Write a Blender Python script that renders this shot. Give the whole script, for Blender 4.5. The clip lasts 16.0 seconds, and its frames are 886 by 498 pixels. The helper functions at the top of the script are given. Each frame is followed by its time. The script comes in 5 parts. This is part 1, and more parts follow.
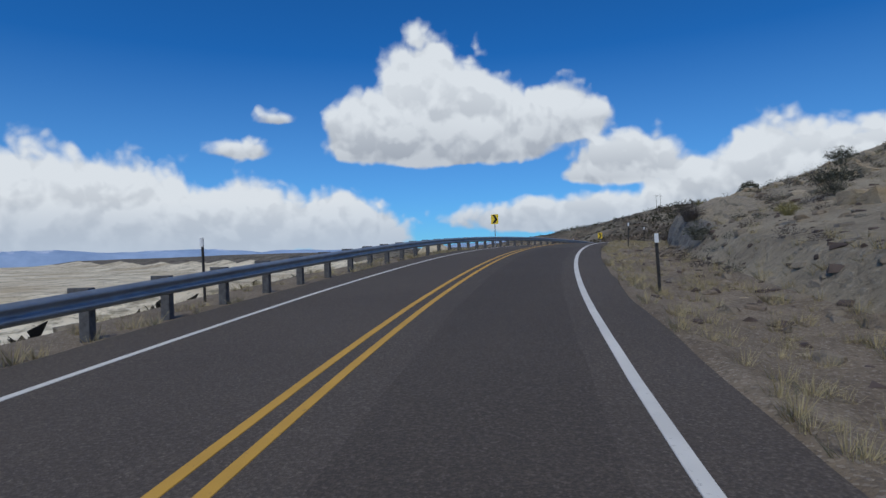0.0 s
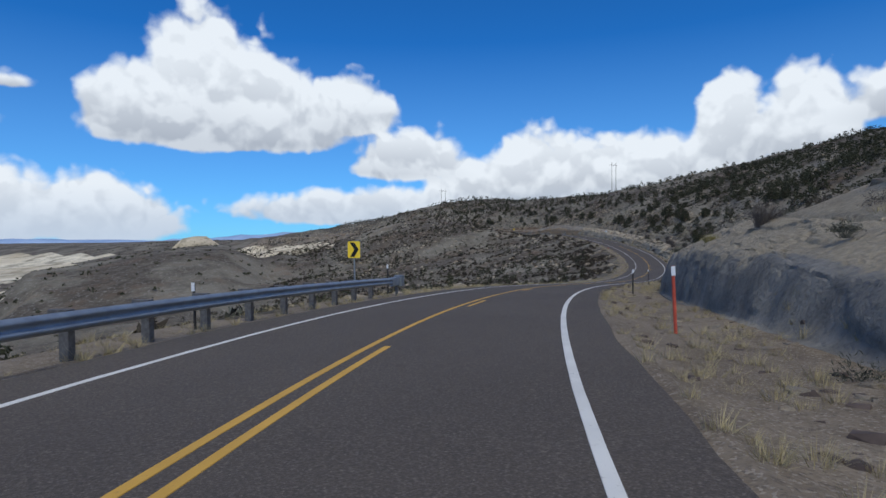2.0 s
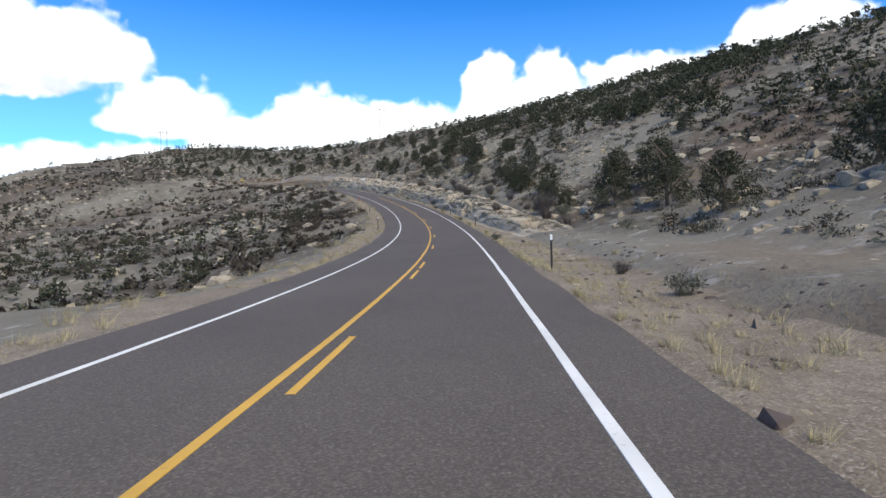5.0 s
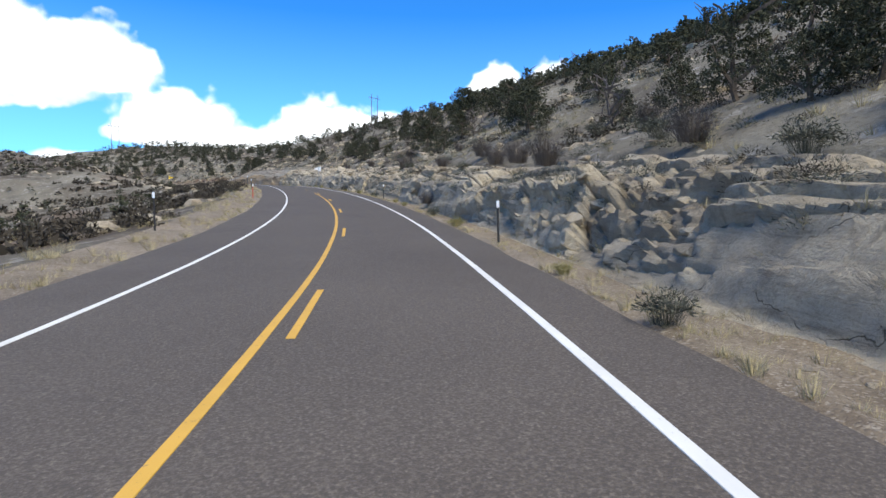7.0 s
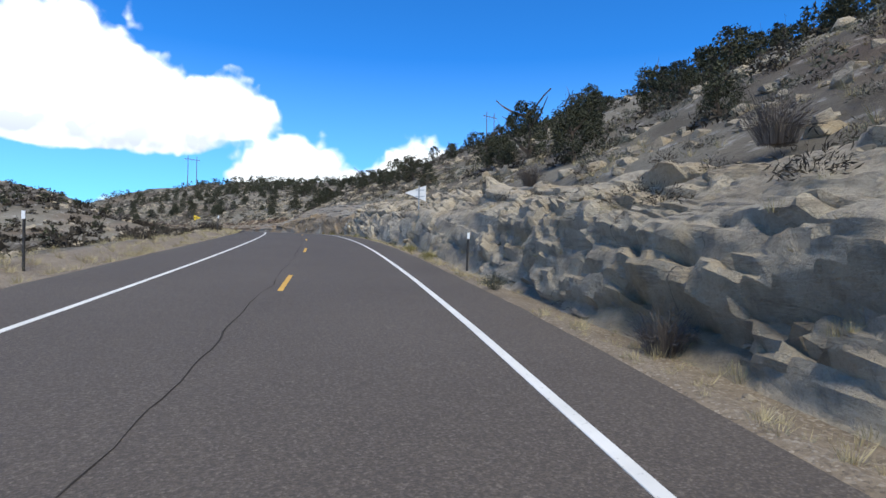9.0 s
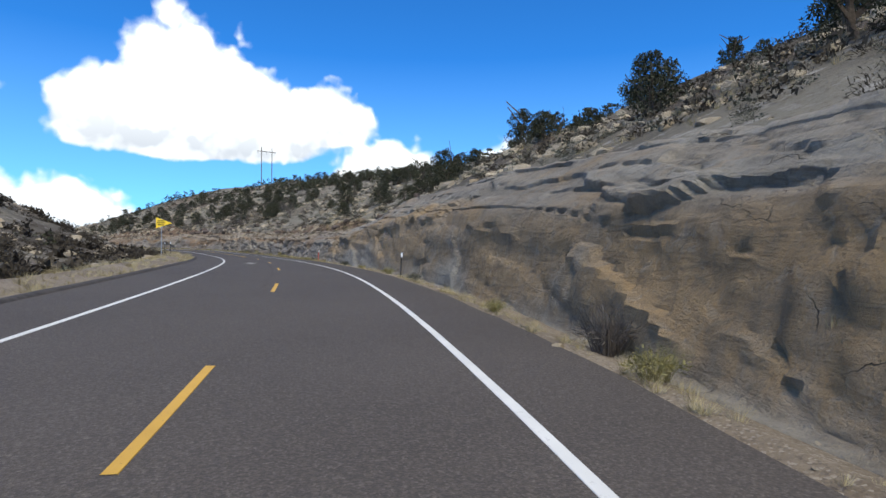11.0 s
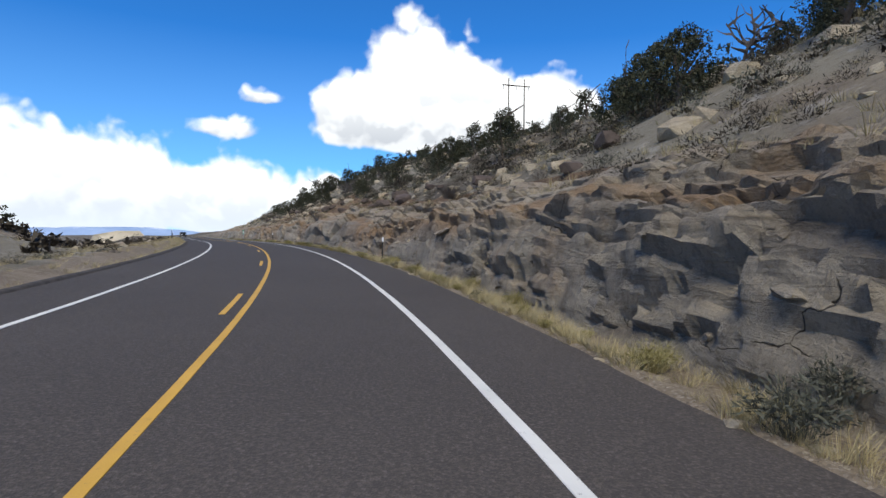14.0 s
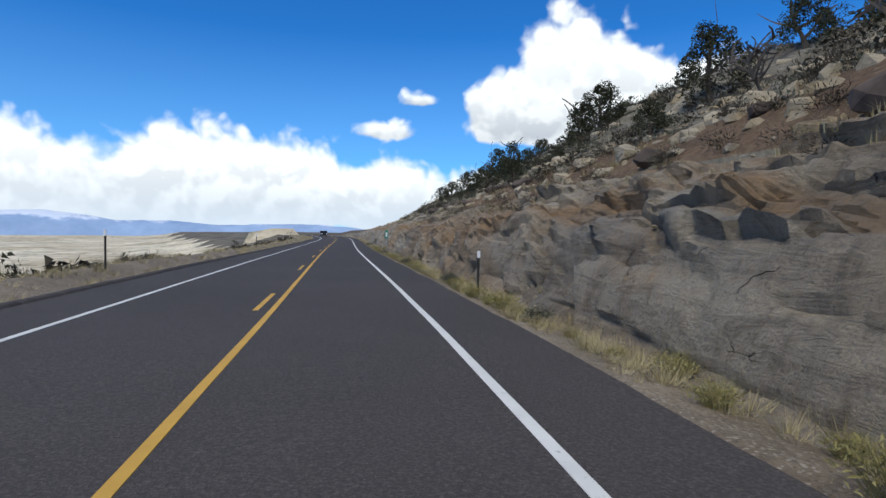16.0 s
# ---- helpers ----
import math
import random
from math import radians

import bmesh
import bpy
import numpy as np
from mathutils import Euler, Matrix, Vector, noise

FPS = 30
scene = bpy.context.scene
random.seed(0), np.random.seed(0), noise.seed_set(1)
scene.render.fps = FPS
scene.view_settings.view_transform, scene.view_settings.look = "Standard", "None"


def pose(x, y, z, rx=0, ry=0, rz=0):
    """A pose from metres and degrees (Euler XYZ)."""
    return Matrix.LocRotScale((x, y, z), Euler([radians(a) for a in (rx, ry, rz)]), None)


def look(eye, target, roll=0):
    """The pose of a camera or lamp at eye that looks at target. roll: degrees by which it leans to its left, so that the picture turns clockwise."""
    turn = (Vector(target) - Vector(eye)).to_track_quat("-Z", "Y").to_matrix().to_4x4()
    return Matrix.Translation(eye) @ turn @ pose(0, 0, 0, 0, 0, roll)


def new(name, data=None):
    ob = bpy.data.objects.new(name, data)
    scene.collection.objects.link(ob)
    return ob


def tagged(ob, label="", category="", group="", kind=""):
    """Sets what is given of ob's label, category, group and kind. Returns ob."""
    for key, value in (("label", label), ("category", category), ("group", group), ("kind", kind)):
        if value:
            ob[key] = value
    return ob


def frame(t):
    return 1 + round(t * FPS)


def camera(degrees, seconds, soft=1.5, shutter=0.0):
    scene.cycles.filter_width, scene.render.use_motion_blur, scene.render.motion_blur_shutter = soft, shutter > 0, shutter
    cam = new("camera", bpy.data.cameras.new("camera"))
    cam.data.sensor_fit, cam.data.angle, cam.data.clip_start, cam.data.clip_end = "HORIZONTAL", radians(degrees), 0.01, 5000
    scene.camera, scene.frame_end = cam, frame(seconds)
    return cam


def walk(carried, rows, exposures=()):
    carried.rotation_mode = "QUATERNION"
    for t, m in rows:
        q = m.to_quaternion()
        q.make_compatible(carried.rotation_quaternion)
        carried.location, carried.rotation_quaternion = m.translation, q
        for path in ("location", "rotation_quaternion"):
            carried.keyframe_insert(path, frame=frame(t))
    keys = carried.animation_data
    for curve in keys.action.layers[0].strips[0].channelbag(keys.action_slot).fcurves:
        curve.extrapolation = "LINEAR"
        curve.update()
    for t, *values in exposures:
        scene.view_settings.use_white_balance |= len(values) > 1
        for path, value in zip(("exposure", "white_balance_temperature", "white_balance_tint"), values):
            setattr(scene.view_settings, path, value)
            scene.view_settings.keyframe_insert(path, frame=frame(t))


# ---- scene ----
# ---- the road's plan: curvature, grade and bank along its centre line, in metres ----
PLAN_START, PLAN_END, PLAN_STEP = -60.0, 704.0, 2.0
CURVE_AT, CURVE = np.arange(-30, 681, 16.0), [-0.002963, -0.004201, -0.005326, -0.006226, -0.006968, -0.007237, -0.007009, -0.006056, -0.004169, -0.001703, 0.000102, 0.000867, 0.001396, 0.002253, 0.003312, 0.004321, 0.004631, 0.003928, 0.002843, 0.002219, 0.002234, 0.002534, 0.003093, 0.003917, 0.004666, 0.004676, 0.003997, 0.003763, 0.004521, 0.004975, 0.004714, 0.003960, 0.002518, 0.000936, -0.000111, -0.000484, -0.000437, -0.000151, 0.000286, 0.000804, 0.001353, 0.001910, 0.002466, 0.003021, 0.003577]
GRADE_AT, GRADE = np.arange(-30, 681, 25.0), [0.05775, 0.05517, 0.05030, 0.00777, -0.04352, -0.06535, -0.06818, -0.04265, -0.01182, 0.01990, 0.06151, 0.07479, 0.06566, 0.06065, 0.04691, 0.02705, 0.00692, 0.00899, 0.02046, 0.01895, 0.01072, 0.00153, -0.00323, 0.00027, 0.00310, 0.00402, 0.00398, 0.00346, 0.00283]
BANK_AT, BANK = np.arange(-30, 681, 40.0), [0.00273, -0.00237, -0.00779, -0.00814, -0.03118, -0.04522, -0.02575, -0.01355, 0.00666, 0.01403, 0.03061, 0.01895, 0.00924, 0.01367, 0.00650, -0.00010, -0.00916, -0.01891]

ST = np.arange(PLAN_START, PLAN_END + 0.1, PLAN_STEP)
_zero = int(round(-PLAN_START / PLAN_STEP))
HEAD = np.cumsum(np.interp(ST, CURVE_AT, CURVE)) * PLAN_STEP
HEAD += -0.12714 - HEAD[_zero]


def _along(rate):
    total = np.concatenate([[0.0], np.cumsum((rate[1:] + rate[:-1]) / 2)]) * PLAN_STEP
    return total - total[_zero]


RX, RY = _along(-np.sin(HEAD)), _along(np.cos(HEAD))
RZ = _along(np.interp(ST, GRADE_AT, GRADE))
BK = np.interp(ST, BANK_AT, BANK)


def on_road(s, lat, up=0.0):
    """World points at station s, lat metres left of the centre line and up metres over the pavement's plane."""
    s, lat, up = np.broadcast_arrays(np.asarray(s, float), np.asarray(lat, float), np.asarray(up, float))
    h = np.interp(s, ST, HEAD)
    over = np.where(s < ST[0], s - ST[0], np.where(s > ST[-1], s - ST[-1], 0.0))
    bank = np.interp(s, ST, BK) * np.clip(lat, -6, 6)
    return np.stack([np.interp(s, ST, RX) - lat * np.cos(h) - over * np.sin(h),
                     np.interp(s, ST, RY) - lat * np.sin(h) + over * np.cos(h),
                     np.interp(s, ST, RZ) + bank + up], -1)


def heading(s):
    return float(np.degrees(np.interp(s, ST, HEAD)))


# ---- camera ----
cam = camera(75.20, 16.0, soft=1.5)
PATH = [
    (0.0, 1.793, -1.911, 1.491, 0.000, 0.171, 1.625),
    (0.5, 3.956, 11.597, 2.231, -4.686, -0.314, 1.161),
    (1.0, 7.423, 24.744, 2.905, -10.256, -0.737, 0.882),
    (1.5, 11.919, 37.481, 3.302, -15.658, -0.925, 0.868),
    (2.0, 17.457, 49.730, 3.363, -20.960, -0.975, 0.760),
    (2.5, 24.189, 61.345, 3.043, -25.972, -1.776, 0.418),
    (3.0, 32.092, 72.308, 2.405, -31.213, -2.492, 0.409),
    (3.5, 40.945, 82.857, 1.588, -36.460, -3.487, -0.006),
    (4.0, 50.575, 93.217, 0.663, -39.809, -3.896, -0.009),
    (4.5, 60.834, 103.567, -0.306, -41.886, -4.234, -0.010),
    (5.0, 71.499, 114.116, -1.150, -42.956, -4.460, 0.007),
    (5.5, 82.397, 125.025, -1.773, -43.285, -4.533, 0.078),
    (6.0, 93.398, 136.426, -2.114, -43.139, -4.412, 0.224),
    (6.5, 104.328, 148.481, -2.162, -42.783, -4.055, 0.309),
    (7.0, 114.905, 161.371, -1.852, -42.483, -3.421, -0.260),
    (7.5, 124.948, 175.054, -1.073, -41.274, -2.164, -0.402),
    (8.0, 134.047, 189.524, 0.039, -38.973, -1.063, -0.587),
    (8.5, 141.967, 204.580, 1.264, -35.671, -0.113, -0.275),
    (9.0, 149.083, 219.809, 2.404, -32.843, 0.426, -0.895),
    (9.5, 155.549, 235.067, 3.450, -30.425, 0.669, -0.450),
    (10.0, 161.353, 250.328, 4.420, -28.198, 0.693, -0.081),
    (10.5, 166.431, 265.597, 5.247, -25.944, 0.577, -0.009),
    (11.0, 170.688, 280.878, 5.894, -23.444, 0.398, -0.293),
    (11.5, 174.018, 296.171, 6.334, -20.482, 0.233, -0.969),
    (12.0, 176.366, 311.452, 6.574, -16.840, 0.162, -1.477),
    (12.5, 177.495, 326.712, 6.693, -12.452, 0.158, -1.234),
    (13.0, 177.483, 341.902, 6.831, -8.088, -0.610, -0.516),
    (13.5, 176.589, 356.993, 7.034, -4.572, -0.964, -0.398),
    (14.0, 175.002, 371.989, 7.324, -1.487, -1.144, -0.401),
    (14.5, 172.319, 386.814, 7.623, 1.787, -1.232, -0.484),
    (15.0, 168.476, 401.375, 7.889, 6.088, -1.397, -0.526),
    (15.5, 163.670, 415.646, 8.079, 10.427, -1.507, -0.466),
    (16.0, 158.074, 429.605, 8.193, 13.493, -1.571, -0.532),
]
walk(cam, [(t, pose(x, y, z, 90 + pitch, roll, yaw)) for t, x, y, z, yaw, pitch, roll in PATH], exposures=[(0.0, -0.28, 5950, 8), (1.5, -0.15, 5900, 8), (2.5, 0.1, 5950, 8), (4.0, 0.66, 6150, 8), (5.3, 0.95, 6350, 8), (6.5, 1.12, 6400, 7), (7.5, 0.95, 6150, 7), (9.0, 0.86, 6150, 7), (11.0, 0.75, 6300, 7), (12.5, 0.68, 6350, 7), (14.0, 0.55, 6400, 8), (16.0, 0.34, 6150, 6)])

# ---- world: blue sky with cumulus, soft light under a cloud ----
SUN_AZ, SUN_EL = radians(168), radians(57)      # azimuth counted left from the y axis


def link_math(nt, op, a, b=None, c=None, clamp=False):
    n = nt.nodes.new("ShaderNodeMath")
    n.operation, n.use_clamp = op, clamp
    for i, v in enumerate((a, b, c)):
        if v is None:
            continue
        if isinstance(v, (int, float)):
            n.inputs[i].default_value = v
        else:
            nt.links.new(v, n.inputs[i])
    return n.outputs[0]


def vec_math(nt, op, a, b=None):
    n = nt.nodes.new("ShaderNodeVectorMath")
    n.operation = op
    for i, v in enumerate((a, b)):
        if v is None:
            continue
        if isinstance(v, tuple):
            n.inputs[i].default_value = v
        else:
            nt.links.new(v, n.inputs[i])
    return n.outputs["Value" if op == "LENGTH" else "Vector"]


def map_range(nt, v, a, b, c=0.0, d=1.0, smooth=False):
    n = nt.nodes.new("ShaderNodeMapRange")
    n.interpolation_type = "SMOOTHSTEP" if smooth else "LINEAR"
    nt.links.new(v, n.inputs[0])
    for i, x in enumerate((a, b, c, d)):
        n.inputs[i + 1].default_value = x
    return n.outputs[0]


def mix_color(nt, fac, a, b, blend="MIX"):
    n = nt.nodes.new("ShaderNodeMix")
    n.data_type, n.blend_type = "RGBA", blend
    for sock, v in ((n.inputs[0], fac), (n.inputs[6], a), (n.inputs[7], b)):
        if isinstance(v, (int, float)):
            sock.default_value = v
        elif isinstance(v, tuple):
            sock.default_value = (*v, 1.0)
        else:
            nt.links.new(v, sock)
    return n.outputs[2]


def noise_tex(nt, vec, scale, detail=4.0, rough=0.55, distort=0.0):
    n = nt.nodes.new("ShaderNodeTexNoise")
    n.inputs["Scale"].default_value, n.inputs["Detail"].default_value = scale, detail
    n.inputs["Roughness"].default_value, n.inputs["Distortion"].default_value = rough, distort
    if vec is not None:
        nt.links.new(vec, n.inputs["Vector"])
    return n.outputs["Fac"]


# cumulus heaps: azimuth, elevation of the flat base's middle, half width, height (radians)
HEAPS = [
    (0.072, 0.205, 0.118, 0.100),     (0.018, 0.213, 0.125, 0.178), (-0.075, 0.195, 0.140, 0.130), (-0.199, 0.205, 0.110, 0.090), (0.120, 0.185, 0.110, 0.100),
    (-0.020, 0.165, 0.210, 0.060), (-0.309, 0.125, 0.130, 0.080), (-0.239, 0.045, 0.250, 0.060), (-0.429, 0.075, 0.120, 0.090),
    (-0.536, 0.080, 0.140, 0.125), (-0.693, 0.085, 0.160, 0.105), (-0.827, 0.125, 0.075, 0.140), (-0.934, 0.125, 0.075, 0.145),
    (-1.104, 0.175, 0.170, 0.075), (-1.299, 0.230, 0.100, 0.080), (0.657, 0.039, 0.170, 0.165), (0.496, 0.039, 0.150, 0.150),
    (0.341, 0.029, 0.150, 0.105), (0.176, 0.029, 0.135, 0.095), (0.337, 0.169, 0.062, 0.032), (0.273, 0.221, 0.050, 0.022), (0.957, 0.029, 0.300, 0.165),
]

world = bpy.data.worlds.new("sky")
scene.world = world
world.use_nodes = True
wt = world.node_tree
wt.nodes.clear()
sky = wt.nodes.new("ShaderNodeTexSky")
sky.sky_type, sky.sun_disc = "NISHITA", False
sky.sun_elevation, sky.sun_rotation = SUN_EL, -SUN_AZ
sky.altitude, sky.air_density, sky.dust_density, sky.ozone_density = 2000, 1.0, 0.25, 2.5
blue = mix_color(wt, 1.0, sky.outputs[0], (0.28, 1.00, 1.72), "MULTIPLY")
where = wt.nodes.new("ShaderNodeTexCoord").outputs["Generated"]
where = vec_math(wt, "NORMALIZE", where)
sep = wt.nodes.new("ShaderNodeSeparateXYZ")
wt.links.new(where, sep.inputs[0])
azim = link_math(wt, "ARCTAN2", link_math(wt, "MULTIPLY", sep.outputs[0], -1.0), sep.outputs[1])
elev = link_math(wt, "ARCSINE", sep.outputs[2])
comb = wt.nodes.new("ShaderNodeCombineXYZ")
wt.links.new(azim, comb.inputs[0]), wt.links.new(elev, comb.inputs[1])
spot = comb.outputs[0]
blue = mix_color(wt, map_range(wt, sep.outputs[2], 0.02, 0.32, 0.34, 0.0), blue, (5.2, 8.4, 10.8))
TOWARD_SUN = (-0.005, -0.006, 0.021)


def cells(vec, scale):
    n = wt.nodes.new("ShaderNodeTexVoronoi")
    n.feature, n.inputs["Scale"].default_value = "SMOOTH_F1", scale
    n.inputs["Smoothness"].default_value, n.inputs["Detail"].default_value = 0.35, 2.0
    n.inputs["Roughness"].default_value = 0.55
    wt.links.new(vec, n.inputs["Vector"])
    return n.outputs["Distance"]


def billows(vec):
    """Cauliflower relief of a cumulus cloud."""
    big = noise_tex(wt, vec, 6.0, 3.0, 0.5)
    warp = noise_tex(wt, vec, 22.0, 4.0, 0.6)
    off = vec_math(wt, "ADD", vec, vec_math(wt, "MULTIPLY", vec_math(wt, "ADD", warp_vec(vec), (-0.5, -0.5, -0.5)), (0.09, 0.09, 0.09)))
    lump = link_math(wt, "SUBTRACT", 0.45, cells(off, 15.0))
    a = link_math(wt, "MULTIPLY", link_math(wt, "SUBTRACT", big, 0.5), 0.55)
    a = link_math(wt, "MULTIPLY_ADD", lump, 0.42, a)
    return link_math(wt, "MULTIPLY_ADD", link_math(wt, "SUBTRACT", warp, 0.5), 0.30, a)


def warp_vec(vec):
    n = wt.nodes.new("ShaderNodeTexNoise")
    n.inputs["Scale"].default_value, n.inputs["Detail"].default_value = 11.0, 3.0
    wt.links.new(vec, n.inputs["Vector"])
    return n.outputs["Color"]


puffs = billows(where)
puffs_up = billows(vec_math(wt, "ADD", where, TOWARD_SUN))
heap, top_sum, weight_sum = None, None, None
for a, e, w, h in HEAPS:
    q = vec_math(wt, "MULTIPLY", vec_math(wt, "SUBTRACT", spot, (a, e, 0.0)), (1 / w, 1 / h, 0.0))
    sq = wt.nodes.new("ShaderNodeSeparateXYZ")
    wt.links.new(q, sq.inputs[0])
    q = vec_math(wt, "MAXIMUM", q, vec_math(wt, "MULTIPLY", q, (-1.0, -2.6, 0.0)))
    d = link_math(wt, "MULTIPLY", link_math(wt, "SUBTRACT", 1.0, vec_math(wt, "LENGTH", q)), min(1.0, h / 0.07))
    wgt = link_math(wt, "MAXIMUM", link_math(wt, "ADD", d, 0.15), 0.0005)
    top = link_math(wt, "MULTIPLY", wgt, sq.outputs[1])
    heap = d if heap is None else link_math(wt, "SMOOTH_MAX", heap, d, 0.22)
    top_sum = top if top_sum is None else link_math(wt, "ADD", top_sum, top)
    weight_sum = wgt if weight_sum is None else link_math(wt, "ADD", weight_sum, wgt)
# the rest of the sky, outside the view, carries the same broken cumulus
far_heap = map_range(wt, noise_tex(wt, where, 2.6, 3.0, 0.5), 0.46, 0.62, -0.8, 0.45)
outside = map_range(wt, sep.outputs[1], 0.15, -0.15, 0.0, 1.0)
heap = link_math(wt, "MAXIMUM", heap, link_math(wt, "MULTIPLY_ADD", outside, 1.0, link_math(wt, "SUBTRACT", far_heap, 1.0)))
edge = link_math(wt, "ADD", link_math(wt, "MULTIPLY_ADD", heap, 1.25, 0.06), puffs)
cover = map_range(wt, edge, -0.05, 0.22, 0.0, 1.0, True)
height = map_range(wt, link_math(wt, "DIVIDE", top_sum, weight_sum), -0.15, 0.55, 0.0, 1.0)
lit = map_range(wt, link_math(wt, "SUBTRACT", puffs, puffs_up), -0.10, 0.10, -0.22, 0.22)
shade = link_math(wt, "ADD", link_math(wt, "MULTIPLY_ADD", height, 0.75, 0.30), lit, clamp=True)
white = mix_color(wt, shade, (6.0, 6.3, 6.9), (12.4, 12.4, 12.3))
low = map_range(wt, sep.outputs[2], 0.0, 0.09)
white = mix_color(wt, low, (8.4, 9.2, 10.3), white)
both = mix_color(wt, cover, blue, white)
bg = wt.nodes.new("ShaderNodeBackground")
bg.inputs["Strength"].default_value = 0.072
wt.links.new(both, bg.inputs["Color"])
wo = wt.nodes.new("ShaderNodeOutputWorld")
wt.links.new(bg.outputs[0], wo.inputs["Surface"])

sun_data = bpy.data.lights.new("sun", "SUN")
sun_data.energy, sun_data.angle, sun_data.color = 2.3, radians(22), (1.0, 0.90, 0.72)
sun = new("sun", sun_data)
sun.matrix_world = look(Vector((-math.sin(SUN_AZ) * math.cos(SUN_EL), math.cos(SUN_AZ) * math.cos(SUN_EL), math.sin(SUN_EL))) * 500, (0, 0, 0))


# ---- materials ----
def material(name, rough=0.9, metal=0.0, spec=0.3):
    m = bpy.data.materials.new(name)
    m.use_nodes = True
    nt = m.node_tree
    b = nt.nodes["Principled BSDF"]
    b.inputs["Roughness"].default_value, b.inputs["Metallic"].default_value = rough, metal
    b.inputs["Specular IOR Level"].default_value = spec
    return m, nt, b


def position(nt, stretch=None):
    v = nt.nodes.new("ShaderNodeNewGeometry").outputs["Position"]
    return v if stretch is None else vec_math(nt, "MULTIPLY", v, stretch)


def bump(nt, b, height, strength=0.5, distance=0.03):
    n = nt.nodes.new("ShaderNodeBump")
    n.inputs["Strength"].default_value, n.inputs["Distance"].default_value = strength, distance
    nt.links.new(height, n.inputs["Height"])
    nt.links.new(n.outputs[0], b.inputs["Normal"])


def base(nt, b, color):
    nt.links.new(color, b.inputs["Base Color"])


def simple(name, color, rough=0.8, metal=0.0, vary=0.25, scale=6.0, spec=0.3):
    m, nt, b = material(name, rough, metal, spec)
    n = noise_tex(nt, position(nt), scale, 5.0, 0.6)
    f = map_range(nt, n, 0.3, 0.7)
    base(nt, b, mix_color(nt, f, tuple(c * (1 - vary) for c in color), tuple(min(1, c * (1 + vary)) for c in color)))
    return m


def asphalt_material(name="asphalt", k=1.0):
    m, nt, b = material(name, 0.86, 0.0, 0.25)
    p = position(nt)
    v = nt.nodes.new("ShaderNodeTexVoronoi")
    v.inputs["Scale"].default_value = 55.0
    nt.links.new(p, v.inputs["Vector"])
    chip = nt.nodes.new("ShaderNodeSeparateColor")
    nt.links.new(v.outputs["Color"], chip.inputs[0])
    fine = noise_tex(nt, p, 30.0, 4.0, 0.7)
    wide = noise_tex(nt, p, 0.22, 4.0, 0.6)
    c = mix_color(nt, map_range(nt, wide, 0.35, 0.65), (0.087, 0.080, 0.066), (0.112, 0.103, 0.085))
    c = mix_color(nt, map_range(nt, chip.outputs[0], 0.60, 1.0, 0.0, 0.60), c, (0.180, 0.165, 0.140))
    c = mix_color(nt, map_range(nt, fine, 0.45, 0.62, 0.55, 0.0), c, (0.034, 0.031, 0.031))
    # lighter and browner on the first bends, darker towards the far end
    s = nt.nodes.new("ShaderNodeSeparateXYZ")
    nt.links.new(p, s.inputs[0])
    onward = map_range(nt, link_math(nt, "MULTIPLY_ADD", wide, 60.0, s.outputs[1]), 250.0, 470.0)
    c = mix_color(nt, 1.0, c, mix_color(nt, onward, (1.15 * k, 1.05 * k, 1.01 * k), (0.74 * k, 0.70 * k, 0.74 * k)), "MULTIPLY")
    base(nt, b, c)
    bump(nt, b, v.outputs["Distance"], 0.5, 0.010)
    return m


def paint_material(name, color):
    m, nt, b = material(name, 0.7, 0.0, 0.3)
    p = position(nt)
    worn = noise_tex(nt, p, 14.0, 6.0, 0.75)
    wide = noise_tex(nt, p, 1.1, 3.0, 0.6)
    c = mix_color(nt, map_range(nt, wide, 0.35, 0.65), tuple(x * 0.86 for x in color), color)
    c = mix_color(nt, map_range(nt, worn, 0.60, 0.74, 0.0, 0.8), c, (0.10, 0.09, 0.085))
    base(nt, b, c)
    bump(nt, b, noise_tex(nt, p, 60.0, 2.0), 0.4, 0.006)
    return m


def soil_material():
    m, nt, b = material("dry_soil", 0.97, 0.0, 0.1)
    p = position(nt)
    wide = noise_tex(nt, p, 0.035, 5.0, 0.6)
    mid = noise_tex(nt, p, 0.30, 6.0, 0.65)
    fine = noise_tex(nt, p, 4.5, 6.0, 0.7)
    c = mix_color(nt, map_range(nt, mid, 0.35, 0.65), (0.064, 0.055, 0.044), (0.128, 0.109, 0.085))
    c = mix_color(nt, map_range(nt, wide, 0.44, 0.60, 0.0, 0.75), c, (0.235, 0.215, 0.170))
    c = mix_color(nt, map_range(nt, noise_tex(nt, p, 0.9, 5.0, 0.7), 0.56, 0.66, 0.0, 0.75), c, (0.34, 0.32, 0.285))
    c = mix_color(nt, map_range(nt, noise_tex(nt, p, 0.08, 4.0, 0.6), 0.54, 0.66, 0.0, 0.4), c, (0.17, 0.115, 0.078))
    c = mix_color(nt, map_range(nt, fine, 0.52, 0.68, 0.0, 0.7), c, (0.085, 0.07, 0.055))
    base(nt, b, c)
    bump(nt, b, link_math(nt, "ADD", fine, link_math(nt, "MULTIPLY", mid, 2.0)), 0.8, 0.12)
    return m


